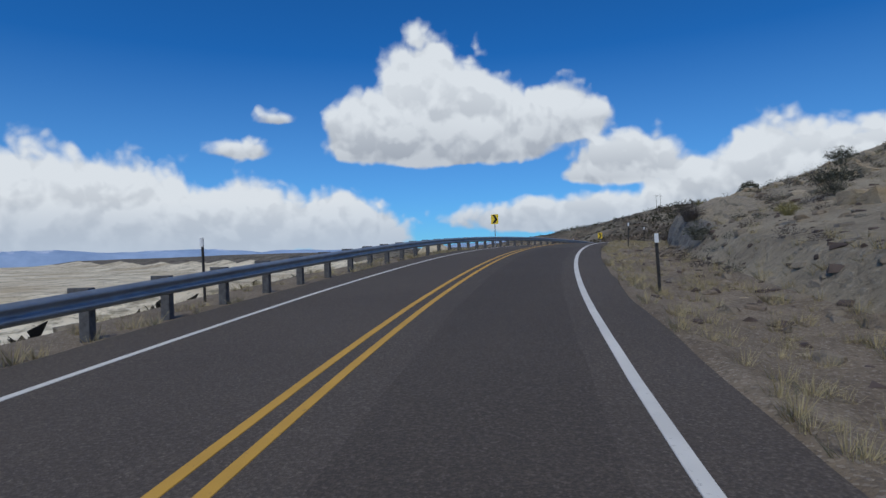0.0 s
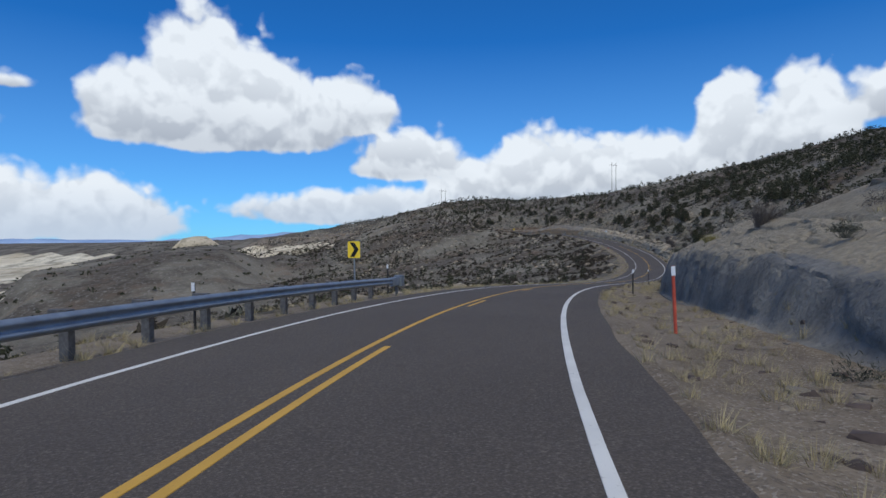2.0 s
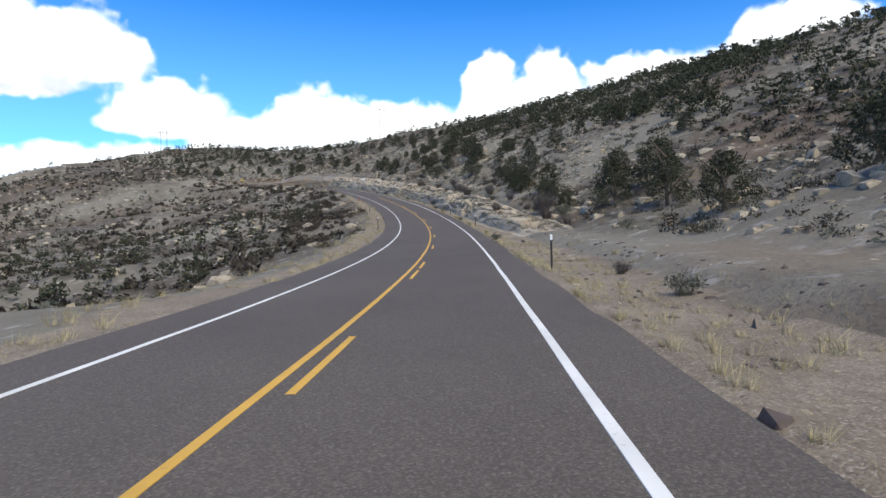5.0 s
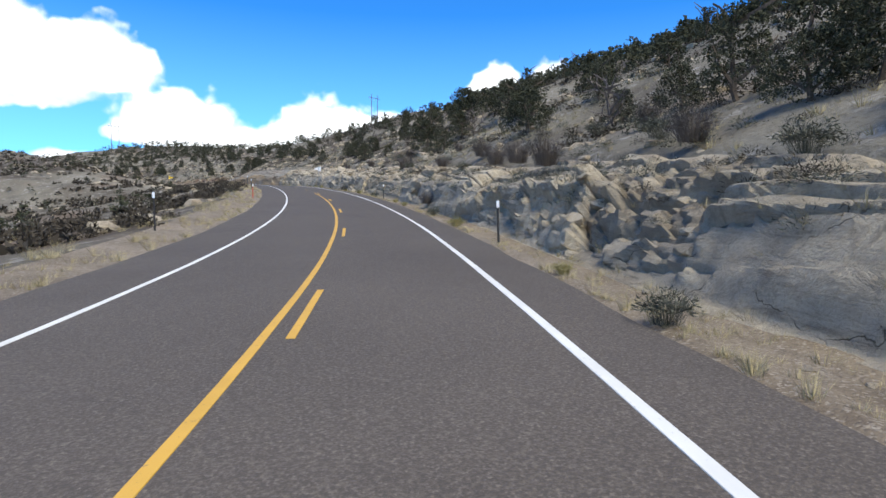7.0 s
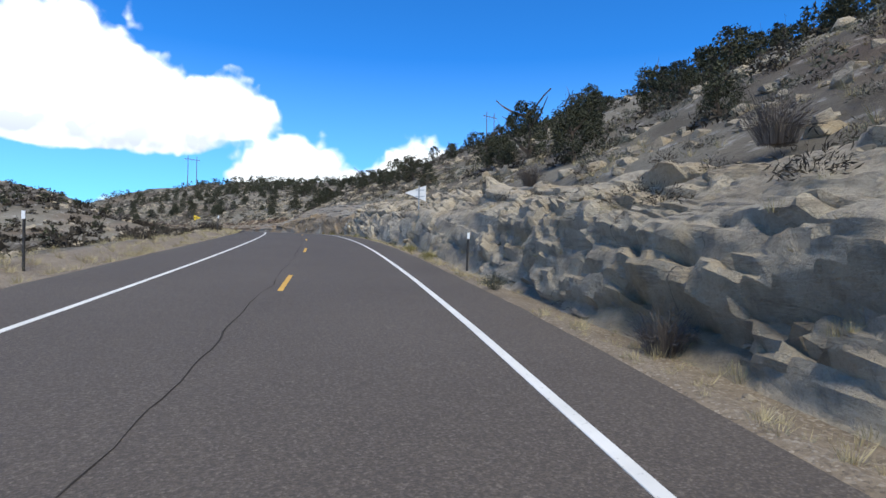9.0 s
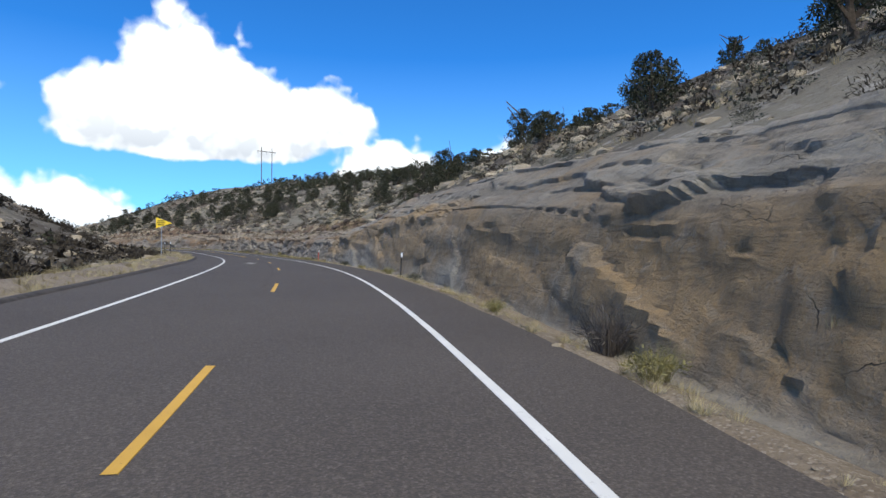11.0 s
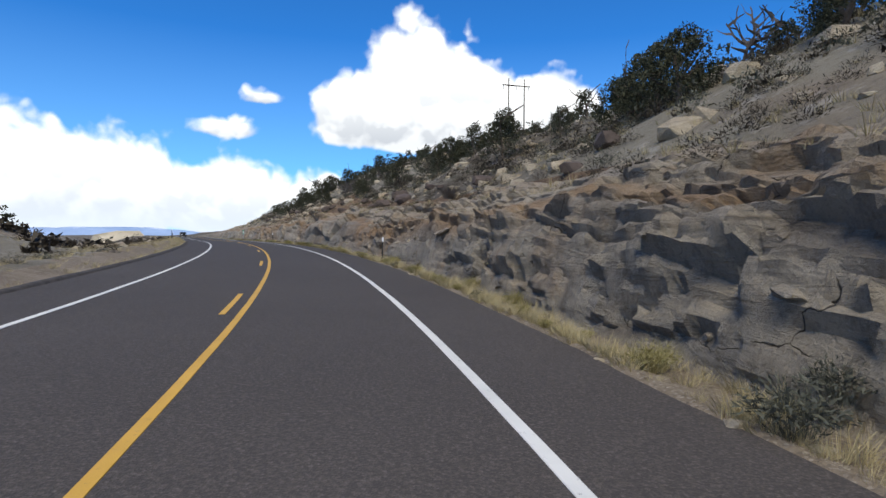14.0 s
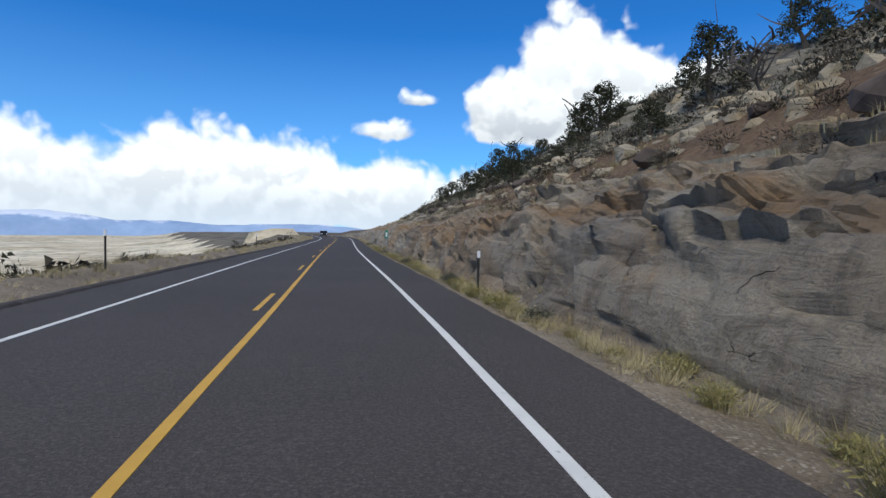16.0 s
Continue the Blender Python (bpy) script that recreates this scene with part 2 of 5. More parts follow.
def gravel_material():
    m, nt, b = material("gravel_verge", 0.95, 0.0, 0.15)
    p = position(nt)
    v = nt.nodes.new("ShaderNodeTexVoronoi")
    v.inputs["Scale"].default_value = 34.0
    nt.links.new(p, v.inputs["Vector"])
    chip = nt.nodes.new("ShaderNodeSeparateColor")
    nt.links.new(v.outputs["Color"], chip.inputs[0])
    mid, fine = noise_tex(nt, p, 0.5, 6.0, 0.68), noise_tex(nt, p, 9.0, 6.0, 0.75)
    c = mix_color(nt, map_range(nt, mid, 0.35, 0.65), (0.150, 0.118, 0.085), (0.265, 0.218, 0.160))
    c = mix_color(nt, map_range(nt, fine, 0.50, 0.68, 0.0, 0.7), c, (0.10, 0.078, 0.058))
    c = mix_color(nt, map_range(nt, chip.outputs[0], 0.72, 0.98, 0.0, 0.6), c, (0.38, 0.335, 0.27))
    c = mix_color(nt, map_range(nt, chip.outputs[1], 0.75, 1.0, 0.0, 0.6), c, (0.09, 0.075, 0.062))
    base(nt, b, c)
    bump(nt, b, link_math(nt, "MULTIPLY_ADD", v.outputs["Distance"], -0.5, link_math(nt, "MULTIPLY_ADD", fine, 1.5, mid)), 0.7, 0.03)
    return m


def valley_material():
    m, nt, b = material("sunlit_pale_slickrock", 0.95, 0.0, 0.1)
    p = position(nt)
    wide = noise_tex(nt, position(nt, (1, 1, 5)), 0.006, 6.0, 0.62)
    mid = noise_tex(nt, p, 0.03, 6.0, 0.7)
    # pale rock, with the valley's sunshine painted in as extra bright cream
    c = mix_color(nt, map_range(nt, wide, 0.38, 0.6), (0.50, 0.415, 0.28), (0.78, 0.70, 0.53))
    c = mix_color(nt, map_range(nt, mid, 0.52, 0.64, 0.0, 0.85), c, (0.20, 0.175, 0.12))
    c = mix_color(nt, map_range(nt, noise_tex(nt, position(nt, (1, 1, 4)), 0.012, 8.0, 0.75, 0.6), 0.53, 0.60, 0.0, 0.7), c, (0.25, 0.21, 0.14))
    c = mix_color(nt, map_range(nt, noise_tex(nt, p, 0.22, 4.0, 0.7), 0.60, 0.66, 0.0, 0.9), c, (0.09, 0.085, 0.055))
    base(nt, b, c)
    return m


def attribute(nt, name):
    n = nt.nodes.new("ShaderNodeAttribute")
    n.attribute_name = name
    return n.outputs["Fac"]


def rock_material(name, body, pale, stained, dark, cool, cool_share=0.6, rust=0.5):
    """Weathered sandstone: blocks of differing tone, a cooler grey low down, paler bleached ledges, ochre stains,
    lichen-dark patches and hairline cracks.
    """
    m, nt, b = material(name, 0.93, 0.0, 0.2)
    p = position(nt)
    grain = noise_tex(nt, p, 22.0, 6.0, 0.75)
    mottle = noise_tex(nt, p, 2.4, 8.0, 0.72, 0.4)
    cloud = noise_tex(nt, position(nt, (1.0, 1.0, 1.8)), 0.33, 6.0, 0.66, 0.8)
    rusty = noise_tex(nt, vec_math(nt, "ADD", p, (31.0, 7.0, 3.0)), 0.24, 7.0, 0.7, 0.9)
    flow = noise_tex(nt, position(nt, (1.0, 1.0, 0.22)), 1.3, 6.0, 0.68, 0.5)
    bedded = noise_tex(nt, position(nt, (0.35, 0.35, 2.6)), 1.3, 7.0, 0.7, 0.9)
    block, bed, rise, stain = (attribute(nt, k) for k in ("block", "bed", "rise", "stain"))
    c = mix_color(nt, map_range(nt, cloud, 0.36, 0.62), body, pale)
    low = link_math(nt, "MULTIPLY", map_range(nt, rise, 0.58, 0.22), map_range(nt, cloud, 0.66, 0.44, 0.15, 1.0))
    c = mix_color(nt, link_math(nt, "MULTIPLY", low, cool_share), c, cool)
    c = mix_color(nt, map_range(nt, block, 0.52, 0.80, 0.0, 0.65), c, pale)
    c = mix_color(nt, map_range(nt, block, 0.46, 0.20, 0.0, 0.50), c, dark)
    c = mix_color(nt, map_range(nt, bed, 0.60, 0.95, 0.0, 0.35), c, tuple(0.5 * (x + y) for x, y in zip(stained, body)))
    ochre = link_math(nt, "MAXIMUM", map_range(nt, rusty, 0.52, 0.64, 0.0, rust), link_math(nt, "MULTIPLY", stain, map_range(nt, rusty, 0.33, 0.52, 0.15, 0.95)))
    c = mix_color(nt, ochre, c, stained)
    c = mix_color(nt, map_range(nt, flow, 0.52, 0.68, 0.0, 0.45), c, dark)
    c = mix_color(nt, map_range(nt, bedded, 0.54, 0.66, 0.0, 0.55), c, tuple(x * 0.8 for x in dark))
    c = mix_color(nt, map_range(nt, mottle, 0.52, 0.70, 0.0, 0.75), c, tuple(x * 0.5 for x in body))
    c = mix_color(nt, map_range(nt, mottle, 0.46, 0.32, 0.0, 0.5), c, pale)
    c = mix_color(nt, map_range(nt, grain, 0.50, 0.70, 0.0, 0.5), c, tuple(x * 0.4 for x in body))
    warp = nt.nodes.new("ShaderNodeTexNoise")
    warp.inputs["Scale"].default_value, warp.inputs["Detail"].default_value = 0.9, 6.0
    nt.links.new(p, warp.inputs["Vector"])
    bent = vec_math(nt, "ADD", p, vec_math(nt, "MULTIPLY", warp.outputs["Color"], (1.7, 1.7, 1.2)))
    gap = nt.nodes.new("ShaderNodeTexVoronoi")
    gap.feature, gap.inputs["Scale"].default_value = "DISTANCE_TO_EDGE", 0.8
    nt.links.new(vec_math(nt, "MULTIPLY", bent, (0.5, 0.5, 0.9)), gap.inputs["Vector"])
    shut = link_math(nt, "MAXIMUM", map_range(nt, gap.outputs["Distance"], 0.0005, 0.008), map_range(nt, noise_tex(nt, p, 0.7, 4.0, 0.65), 0.40, 0.48))
    c = mix_color(nt, shut, tuple(x * 0.35 for x in dark), c)
    ob = nt.nodes.new("ShaderNodeObjectInfo")
    c = mix_color(nt, map_range(nt, ob.outputs["Random"], 0.0, 1.0, 0.0, 0.2), c, pale)
    base(nt, b, c)
    h = link_math(nt, "MULTIPLY_ADD", shut, 0.5, link_math(nt, "MULTIPLY_ADD", mottle, 1.6, link_math(nt, "MULTIPLY_ADD", bedded, 1.2, link_math(nt, "MULTIPLY", grain, 0.35))))
    bump(nt, b, h, 0.9, 0.11)
    return m


def loose_soil(name, dark, mid_tone, light):
    m, nt, b = material(name, 0.97, 0.0, 0.1)
    p = position(nt)
    wide, fine = noise_tex(nt, p, 0.45, 6.0, 0.65), noise_tex(nt, p, 5.0, 7.0, 0.72)
    c = mix_color(nt, map_range(nt, wide, 0.36, 0.64), dark, mid_tone)
    c = mix_color(nt, map_range(nt, fine, 0.55, 0.68, 0.0, 0.8), c, light)
    c = mix_color(nt, map_range(nt, fine, 0.46, 0.34, 0.0, 0.6), c, tuple(x * 0.5 for x in dark))
    base(nt, b, c)
    bump(nt, b, link_math(nt, "MULTIPLY_ADD", wide, 2.0, fine), 0.9, 0.14)
    return m


def clay_material():
    m, nt, b = material("grey_clay", 0.95, 0.0, 0.15)
    p = position(nt)
    streak = noise_tex(nt, position(nt, (1, 1, 0.18)), 0.9, 6.0, 0.6)
    fine = noise_tex(nt, p, 6.0, 6.0, 0.7)
    c = mix_color(nt, map_range(nt, streak, 0.35, 0.65), (0.165, 0.158, 0.145), (0.290, 0.272, 0.238))
    c = mix_color(nt, map_range(nt, fine, 0.5, 0.7, 0.0, 0.5), c, (0.075, 0.074, 0.072))
    mantle = link_math(nt, "MULTIPLY_ADD", noise_tex(nt, p, 0.55, 6.0, 0.65), 0.7, attribute(nt, "rise"))
    sand = mix_color(nt, map_range(nt, fine, 0.35, 0.65), (0.25, 0.213, 0.155), (0.40, 0.345, 0.255))
    c = mix_color(nt, map_range(nt, mantle, 0.64, 0.72), c, sand)
    base(nt, b, c)
    bump(nt, b, link_math(nt, "MULTIPLY_ADD", streak, 1.2, link_math(nt, "MULTIPLY_ADD", noise_tex(nt, p, 1.6, 7.0, 0.7), 2.0, fine)), 0.9, 0.12)
    return m


def leaf_material(name, dark, light):
    m, nt, b = material(name, 0.85, 0.0, 0.15)
    isl = nt.nodes.new("ShaderNodeNewGeometry").outputs["Random Per Island"]
    wide = noise_tex(nt, position(nt), 0.35, 3.0)
    f = link_math(nt, "ADD", link_math(nt, "MULTIPLY", isl, 0.55), link_math(nt, "MULTIPLY", map_range(nt, wide, 0.3, 0.7), 0.45), clamp=True)
    base(nt, b, mix_color(nt, f, dark, light))
    return m


def mountain_material():
    m, nt, b = material("far_mountain", 1.0, 0.0, 0.0)
    p = position(nt)
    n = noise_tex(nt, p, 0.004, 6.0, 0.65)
    # distance haze is painted in as these pale blue base colours
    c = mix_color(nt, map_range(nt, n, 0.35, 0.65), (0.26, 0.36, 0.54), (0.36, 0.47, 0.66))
    s = nt.nodes.new("ShaderNodeSeparateXYZ")
    nt.links.new(p, s.inputs[0])
    snow = link_math(nt, "ADD", map_range(nt, s.outputs[2], 10.0, 130.0, -0.15, 0.35), n)
    c = mix_color(nt, map_range(nt, snow, 0.62, 0.72, 0.0, 0.8), c, (0.75, 0.80, 0.88))
    base(nt, b, c)
    return m


ASPHALT = asphalt_material()
KERB = simple("kerb_asphalt", (0.070, 0.063, 0.058), 0.92, 0, 0.35, 5.0, 0.1)
STAIN = simple("pale_road_stain", (0.26, 0.245, 0.215), 0.9, 0, 0.4, 7.0, 0.15)
PATCH = asphalt_material("sealed_asphalt", 0.84)
WHITE_LINE = paint_material("white_line_paint", (0.70, 0.685, 0.635))
YELLOW_LINE = paint_material("yellow_line_paint", (0.60, 0.35, 0.06))
GRAVEL = gravel_material()
SOIL, VALLEY, CLAY, MOUNTAIN = soil_material(), valley_material(), clay_material(), mountain_material()
ROCK = rock_material("grey_sandstone", (0.300, 0.250, 0.182), (0.480, 0.410, 0.300), (0.365, 0.255, 0.115), (0.120, 0.098, 0.076), (0.255, 0.240, 0.212), 0.60, 0.65)
SLAB = rock_material("tan_sandstone", (0.235, 0.200, 0.155), (0.315, 0.288, 0.240), (0.315, 0.205, 0.095), (0.105, 0.088, 0.070), (0.180, 0.178, 0.168), 0.30, 0.65)
MIXED = rock_material("cream_sandstone", (0.222, 0.183, 0.142), (0.345, 0.298, 0.230), (0.245, 0.152, 0.080), (0.084, 0.068, 0.056), (0.185, 0.186, 0.178), 0.60, 0.55)
PALE_SAND = loose_soil("pale_sand", (0.255, 0.218, 0.160), (0.375, 0.325, 0.240), (0.46, 0.41, 0.32))
RED_SOIL = loose_soil("red_soil", (0.115, 0.078, 0.052), (0.185, 0.125, 0.082), (0.26, 0.215, 0.155))
BASALT = simple("dark_boulder", (0.085, 0.065, 0.055), 0.9, 0, 0.4, 2.5)
JUNIPER = leaf_material("juniper_leaf", (0.022, 0.025, 0.015), (0.086, 0.087, 0.052))
SAGE = leaf_material("sage_leaf", (0.045, 0.047, 0.036), (0.145, 0.145, 0.11))
SCRUB = leaf_material("scrub_leaf", (0.024, 0.020, 0.015), (0.086, 0.072, 0.054))
STRAW = leaf_material("dry_grass", (0.23, 0.19, 0.10), (0.50, 0.43, 0.25))
RABBIT = leaf_material("rabbitbrush", (0.16, 0.14, 0.05), (0.34, 0.30, 0.13))
TWIG = leaf_material("bare_twig", (0.055, 0.045, 0.04), (0.16, 0.14, 0.125))
BARK = simple("juniper_bark", (0.10, 0.078, 0.06), 0.95, 0, 0.4, 9.0)
STEEL = simple("galvanised_steel", (0.30, 0.335, 0.37), 0.5, 0.55, 0.18, 3.0, 0.5)
POST_WOOD = simple("weathered_post_wood", (0.10, 0.10, 0.105), 0.9, 0, 0.35, 12.0)
POLE_WOOD = simple("pole_wood", (0.14, 0.115, 0.095), 0.9, 0, 0.3, 4.0)
DARK_STEEL = simple("dark_steel", (0.045, 0.043, 0.042), 0.6, 0.3, 0.3, 10.0)
RUST_STEEL = simple("orange_post_paint", (0.48, 0.085, 0.05), 0.6, 0, 0.2, 10.0)
SIGN_YELLOW = simple("sign_yellow", (0.95, 0.66, 0.03), 0.45, 0, 0.06, 3.0, 0.5)
SIGN_BLACK = simple("sign_black", (0.012, 0.012, 0.013), 0.5, 0, 0.1, 3.0)
SIGN_BACK = simple("sign_aluminium", (0.70, 0.70, 0.70), 0.6, 0.0, 0.08, 3.0, 0.5)
TAR = simple("tar_seam", (0.040, 0.036, 0.032), 0.95, 0, 0.3, 9.0, 0.05)
SIGN_GREEN = simple("sign_green", (0.03, 0.22, 0.14), 0.45, 0, 0.08, 3.0, 0.5)
REFLECTOR = simple("white_reflector", (0.75, 0.76, 0.78), 0.35, 0, 0.05, 3.0, 0.5)
CAR_PAINT = simple("dark_car_paint", (0.03, 0.03, 0.035), 0.25, 0.2, 0.1, 3.0, 0.5)
GLASS_DARK = simple("car_window", (0.02, 0.022, 0.025), 0.08, 0.0, 0.1, 3.0, 0.6)
RUBBER = simple("tyre_rubber", (0.02, 0.02, 0.02), 0.8, 0, 0.2, 8.0)


# ---- helpers for meshes ----
def mesh_of(name, verts, faces, mats, smooth=False, index=None):
    """One mesh from arrays: verts (n, 3), faces a list or an array of equal polygons."""
    me = bpy.data.meshes.new(name)
    verts = np.asarray(verts, np.float32)
    if isinstance(faces, np.ndarray):
        k = faces.shape[1]
        me.vertices.add(len(verts))
        me.vertices.foreach_set("co", verts.ravel())
        me.loops.add(faces.size)
        me.loops.foreach_set("vertex_index", faces.ravel().astype(np.int32))
        me.polygons.add(len(faces))
        me.polygons.foreach_set("loop_start", np.arange(0, faces.size, k, dtype=np.int32))
        me.update(calc_edges=True)
    else:
        me.from_pydata([tuple(map(float, v)) for v in verts], [], faces)
    for mt in mats if isinstance(mats, (list, tuple)) else (mats,):
        me.materials.append(mt)
    if index is not None:
        me.polygons.foreach_set("material_index", np.asarray(index, np.int32))
    me.polygons.foreach_set("use_smooth", np.full(len(me.polygons), smooth))
    me.validate()
    me.update()
    return me


def bm_mesh(name, bm, mat, smooth=False):
    me = bpy.data.meshes.new(name)
    bm.to_mesh(me)
    bm.free()
    me.materials.append(mat)
    me.polygons.foreach_set("use_smooth", np.full(len(me.polygons), smooth))
    return me


def part(name, data, mat=None, parent=None, label="", m=None):
    me = data if isinstance(data, bpy.types.Mesh) else bm_mesh(name, data, mat)
    ob = new(name, me)
    if parent is not None:
        ob.parent = parent
    if m is not None:
        ob.matrix_basis = m
    return tagged(ob, label)


def grid_faces(rows, cols):
    i = np.arange(rows - 1)[:, None] * cols + np.arange(cols - 1)[None]
    return np.stack([i, i + 1, i + cols + 1, i + cols], -1).reshape(-1, 4)


def box(bm, size, at=(0, 0, 0), turn=None, bevel=0.0):
    m = Matrix.Translation(at) @ (turn or Matrix.Identity(4)) @ Matrix.Diagonal((*size, 1))
    made = bmesh.ops.create_cube(bm, size=1, matrix=m)
    if bevel:
        edges = list({e for v in made["verts"] for e in v.link_edges})
        bmesh.ops.bevel(bm, geom=edges, offset=bevel, segments=2, profile=0.5, affect="EDGES")
    return bm


def rod(bm, a, b, r1, r2, sides=7):
    a, b = Vector(a), Vector(b)
    m = Matrix.Translation((a + b) / 2) @ (b - a).to_track_quat("Z", "Y").to_matrix().to_4x4()
    bmesh.ops.create_cone(bm, cap_ends=True, segments=sides, radius1=r1, radius2=r2, depth=(b - a).length, matrix=m)
    return bm


def _hash(i, j, seed):
    n = (np.asarray(i).astype(np.int64) * 374761393 + np.asarray(j).astype(np.int64) * 668265263 + seed * 1274126177) & 0xFFFFFFFF
    n = ((n ^ (n >> 13)) * 1103515245) & 0xFFFFFFFF
    n = ((n ^ (n >> 16)) * 1246822519) & 0xFFFFFFFF
    return ((n ^ (n >> 15)) & 0xFFFFFF) / float(0xFFFFFF)


def value_noise(x, y, seed=0):
    i, j = np.floor(x), np.floor(y)
    u, v = x - i, y - j
    u, v = u * u * (3 - 2 * u), v * v * (3 - 2 * v)
    a, b = _hash(i, j, seed), _hash(i + 1, j, seed)
    c, d = _hash(i, j + 1, seed), _hash(i + 1, j + 1, seed)
    return (a + (b - a) * u) * (1 - v) + (c + (d - c) * u) * v - 0.5


def fbm(x, y, seed=0, octaves=4):
    total, amp = 0.0, 1.0
    for k in range(octaves):
        total = total + amp * value_noise(x * 2 ** k + 17.3 * k, y * 2 ** k - 9.1 * k, seed + k)
        amp *= 0.5
    return total


def smooth(a, b, x):
    t = np.clip((x - a) / (b - a), 0, 1)
    return t * t * (3 - 2 * t)


# ---- the land's cross-section, by station ----
def knots(text):
    rows = np.array([[float(v) for v in w.split(":")] for w in text.split()])
    return lambda s: np.interp(s, rows[:, 0], rows[:, 1])


edge_right = knots("-60:3.85 60:3.95 110:4.25 250:4.2 330:4.6 385:5.1 440:4.8 500:4.5 700:4.4")
edge_left = knots("-60:4.2 120:4.25 220:4.8 300:5.2 400:5.2 500:4.9 700:4.7")
cut_foot = knots("-60:7 20:7.2 60:7.4 90:6.9 125:7.4 150:7.5 185:7.0 200:6.3 215:5.5 290:5.3 340:5.7 375:6.1 410:6.0 450:5.9 520:5.5 700:6")
cut_run = knots("-60:4 15:3.8 34:2.9 60:3.0 85:2.8 125:3 150:5 190:3.6 230:3.4 340:3.6 375:4.2 400:3.4 500:3.6 600:4 700:6")
cut_high = knots("-60:1.2 0:1.4 18:1.5 35:2.3 50:2.0 64:1.7 78:2.9 95:2.9 105:2.6 128:1.9 150:0.9 185:0.7 200:1.1 215:2.2 290:2.8 340:3.6 362:4.7 376:5.0 390:3.1 420:2.9 500:3.0 560:2.7 600:2.6 640:1.4 700:0.8")
hill_rise = knots("-60:0.25 20:0.26 55:0.38 75:0.36 95:0.14 130:0.13 150:0.30 190:0.45 230:0.48 290:0.48 340:0.44 380:0.44 440:0.55 480:0.58 560:0.56 620:0.38 700:0.14")
hill_top = knots("-60:40 60:40 120:60 200:105 330:85 400:42 440:31 520:32 560:36 620:31 700:14")
knoll_high = knots("-60:0 296:0 330:0 350:4 372:8 400:10 430:12 462:10 485:6 508:0 700:0")
left_drop = knots("-60:0.42 60:0.40 100:0.26 180:0.20 260:0.26 330:0.24 400:0.14 460:0.13 490:0.22 520:0.30 700:0.32")
left_deep = knots("-60:46 100:40 200:22 330:22 420:22 520:40 700:40")


def land(s, lat):
    """Height of the ground over the road's centre at station s, lat metres to the left (negative: right)."""
    s, lat = np.broadcast_arrays(np.asarray(s, float), np.asarray(lat, float))
    r = -lat
    rough = fbm(s / 9, lat / 9, 3, 4)
    broad = fbm(s / 55, lat / 55, 11, 3)
    f, w, c = cut_foot(s), cut_run(s), cut_high(s)
    past = np.maximum(r - f - w, 0)
    top = hill_top(s)
    step = (r - f) / w
    up = c * (0.5 * smooth(0.0, 0.32, step) + 0.5 * np.clip((step - 0.1) / 0.9, 0, 1)) + top * (1 - np.exp(-hill_rise(s) * past / top))
    ditch = -0.10 * smooth(0.0, 0.8, r - edge_right(s)) - 0.10 * smooth(0.3, 1.2, r - edge_right(s)) * smooth(0.3, -0.6, r - f)
    right = ditch + up + rough * np.clip((past - 0.5) / 8, 0, 1) * 1.5 + broad * np.clip(past / 30, 0, 1) * 5 + rough * 0.12 * smooth(0.3, 1.5, r - edge_right(s))
    q = lat - edge_left(s)
    away = np.maximum(q - 2.2, 0)
    deep = left_deep(s)
    left = -0.12 * smooth(0, 0.7, q) + 0.28 * smooth(0.4, 2.0, q) * smooth(200, 240, s) - deep * (1 - np.exp(-left_drop(s) * away / deep))
    left = left + knoll_high(s) * smooth(3.0, 30, q) * smooth(105, 50, q)
    left = left + rough * np.clip(away / 6, 0, 1) * 1.4 + broad * np.clip(away / 30, 0, 1) * 4 + rough * 0.12 * smooth(0.3, 1.5, q)
    return np.where(lat < 0, np.where(r > edge_right(s), right, -0.12), np.where(q > 0, left, -0.12))


def on_land(s, lat, up=0.0):
    p = on_road(s, lat, 0.0)
    bank = np.interp(s, ST, BK) * np.clip(lat, -6, 6)
    p[..., 2] += land(s, lat) + up - bank * smooth(8, 16, np.abs(lat))
    return p


def station(x, y):
    """Nearest station, signed distance and road height for far points."""
    d = (x[:, None] - RX[None]) ** 2 + (y[:, None] - RY[None]) ** 2
    j = d.argmin(1)
    h = HEAD[j]
    lat = -(x - RX[j]) * np.cos(h) - (y - RY[j]) * np.sin(h)
    along = -(x - RX[j]) * np.sin(h) + (y - RY[j]) * np.cos(h)
    return ST[j], lat, along, RZ[j], np.sqrt(d[np.arange(len(x)), j])


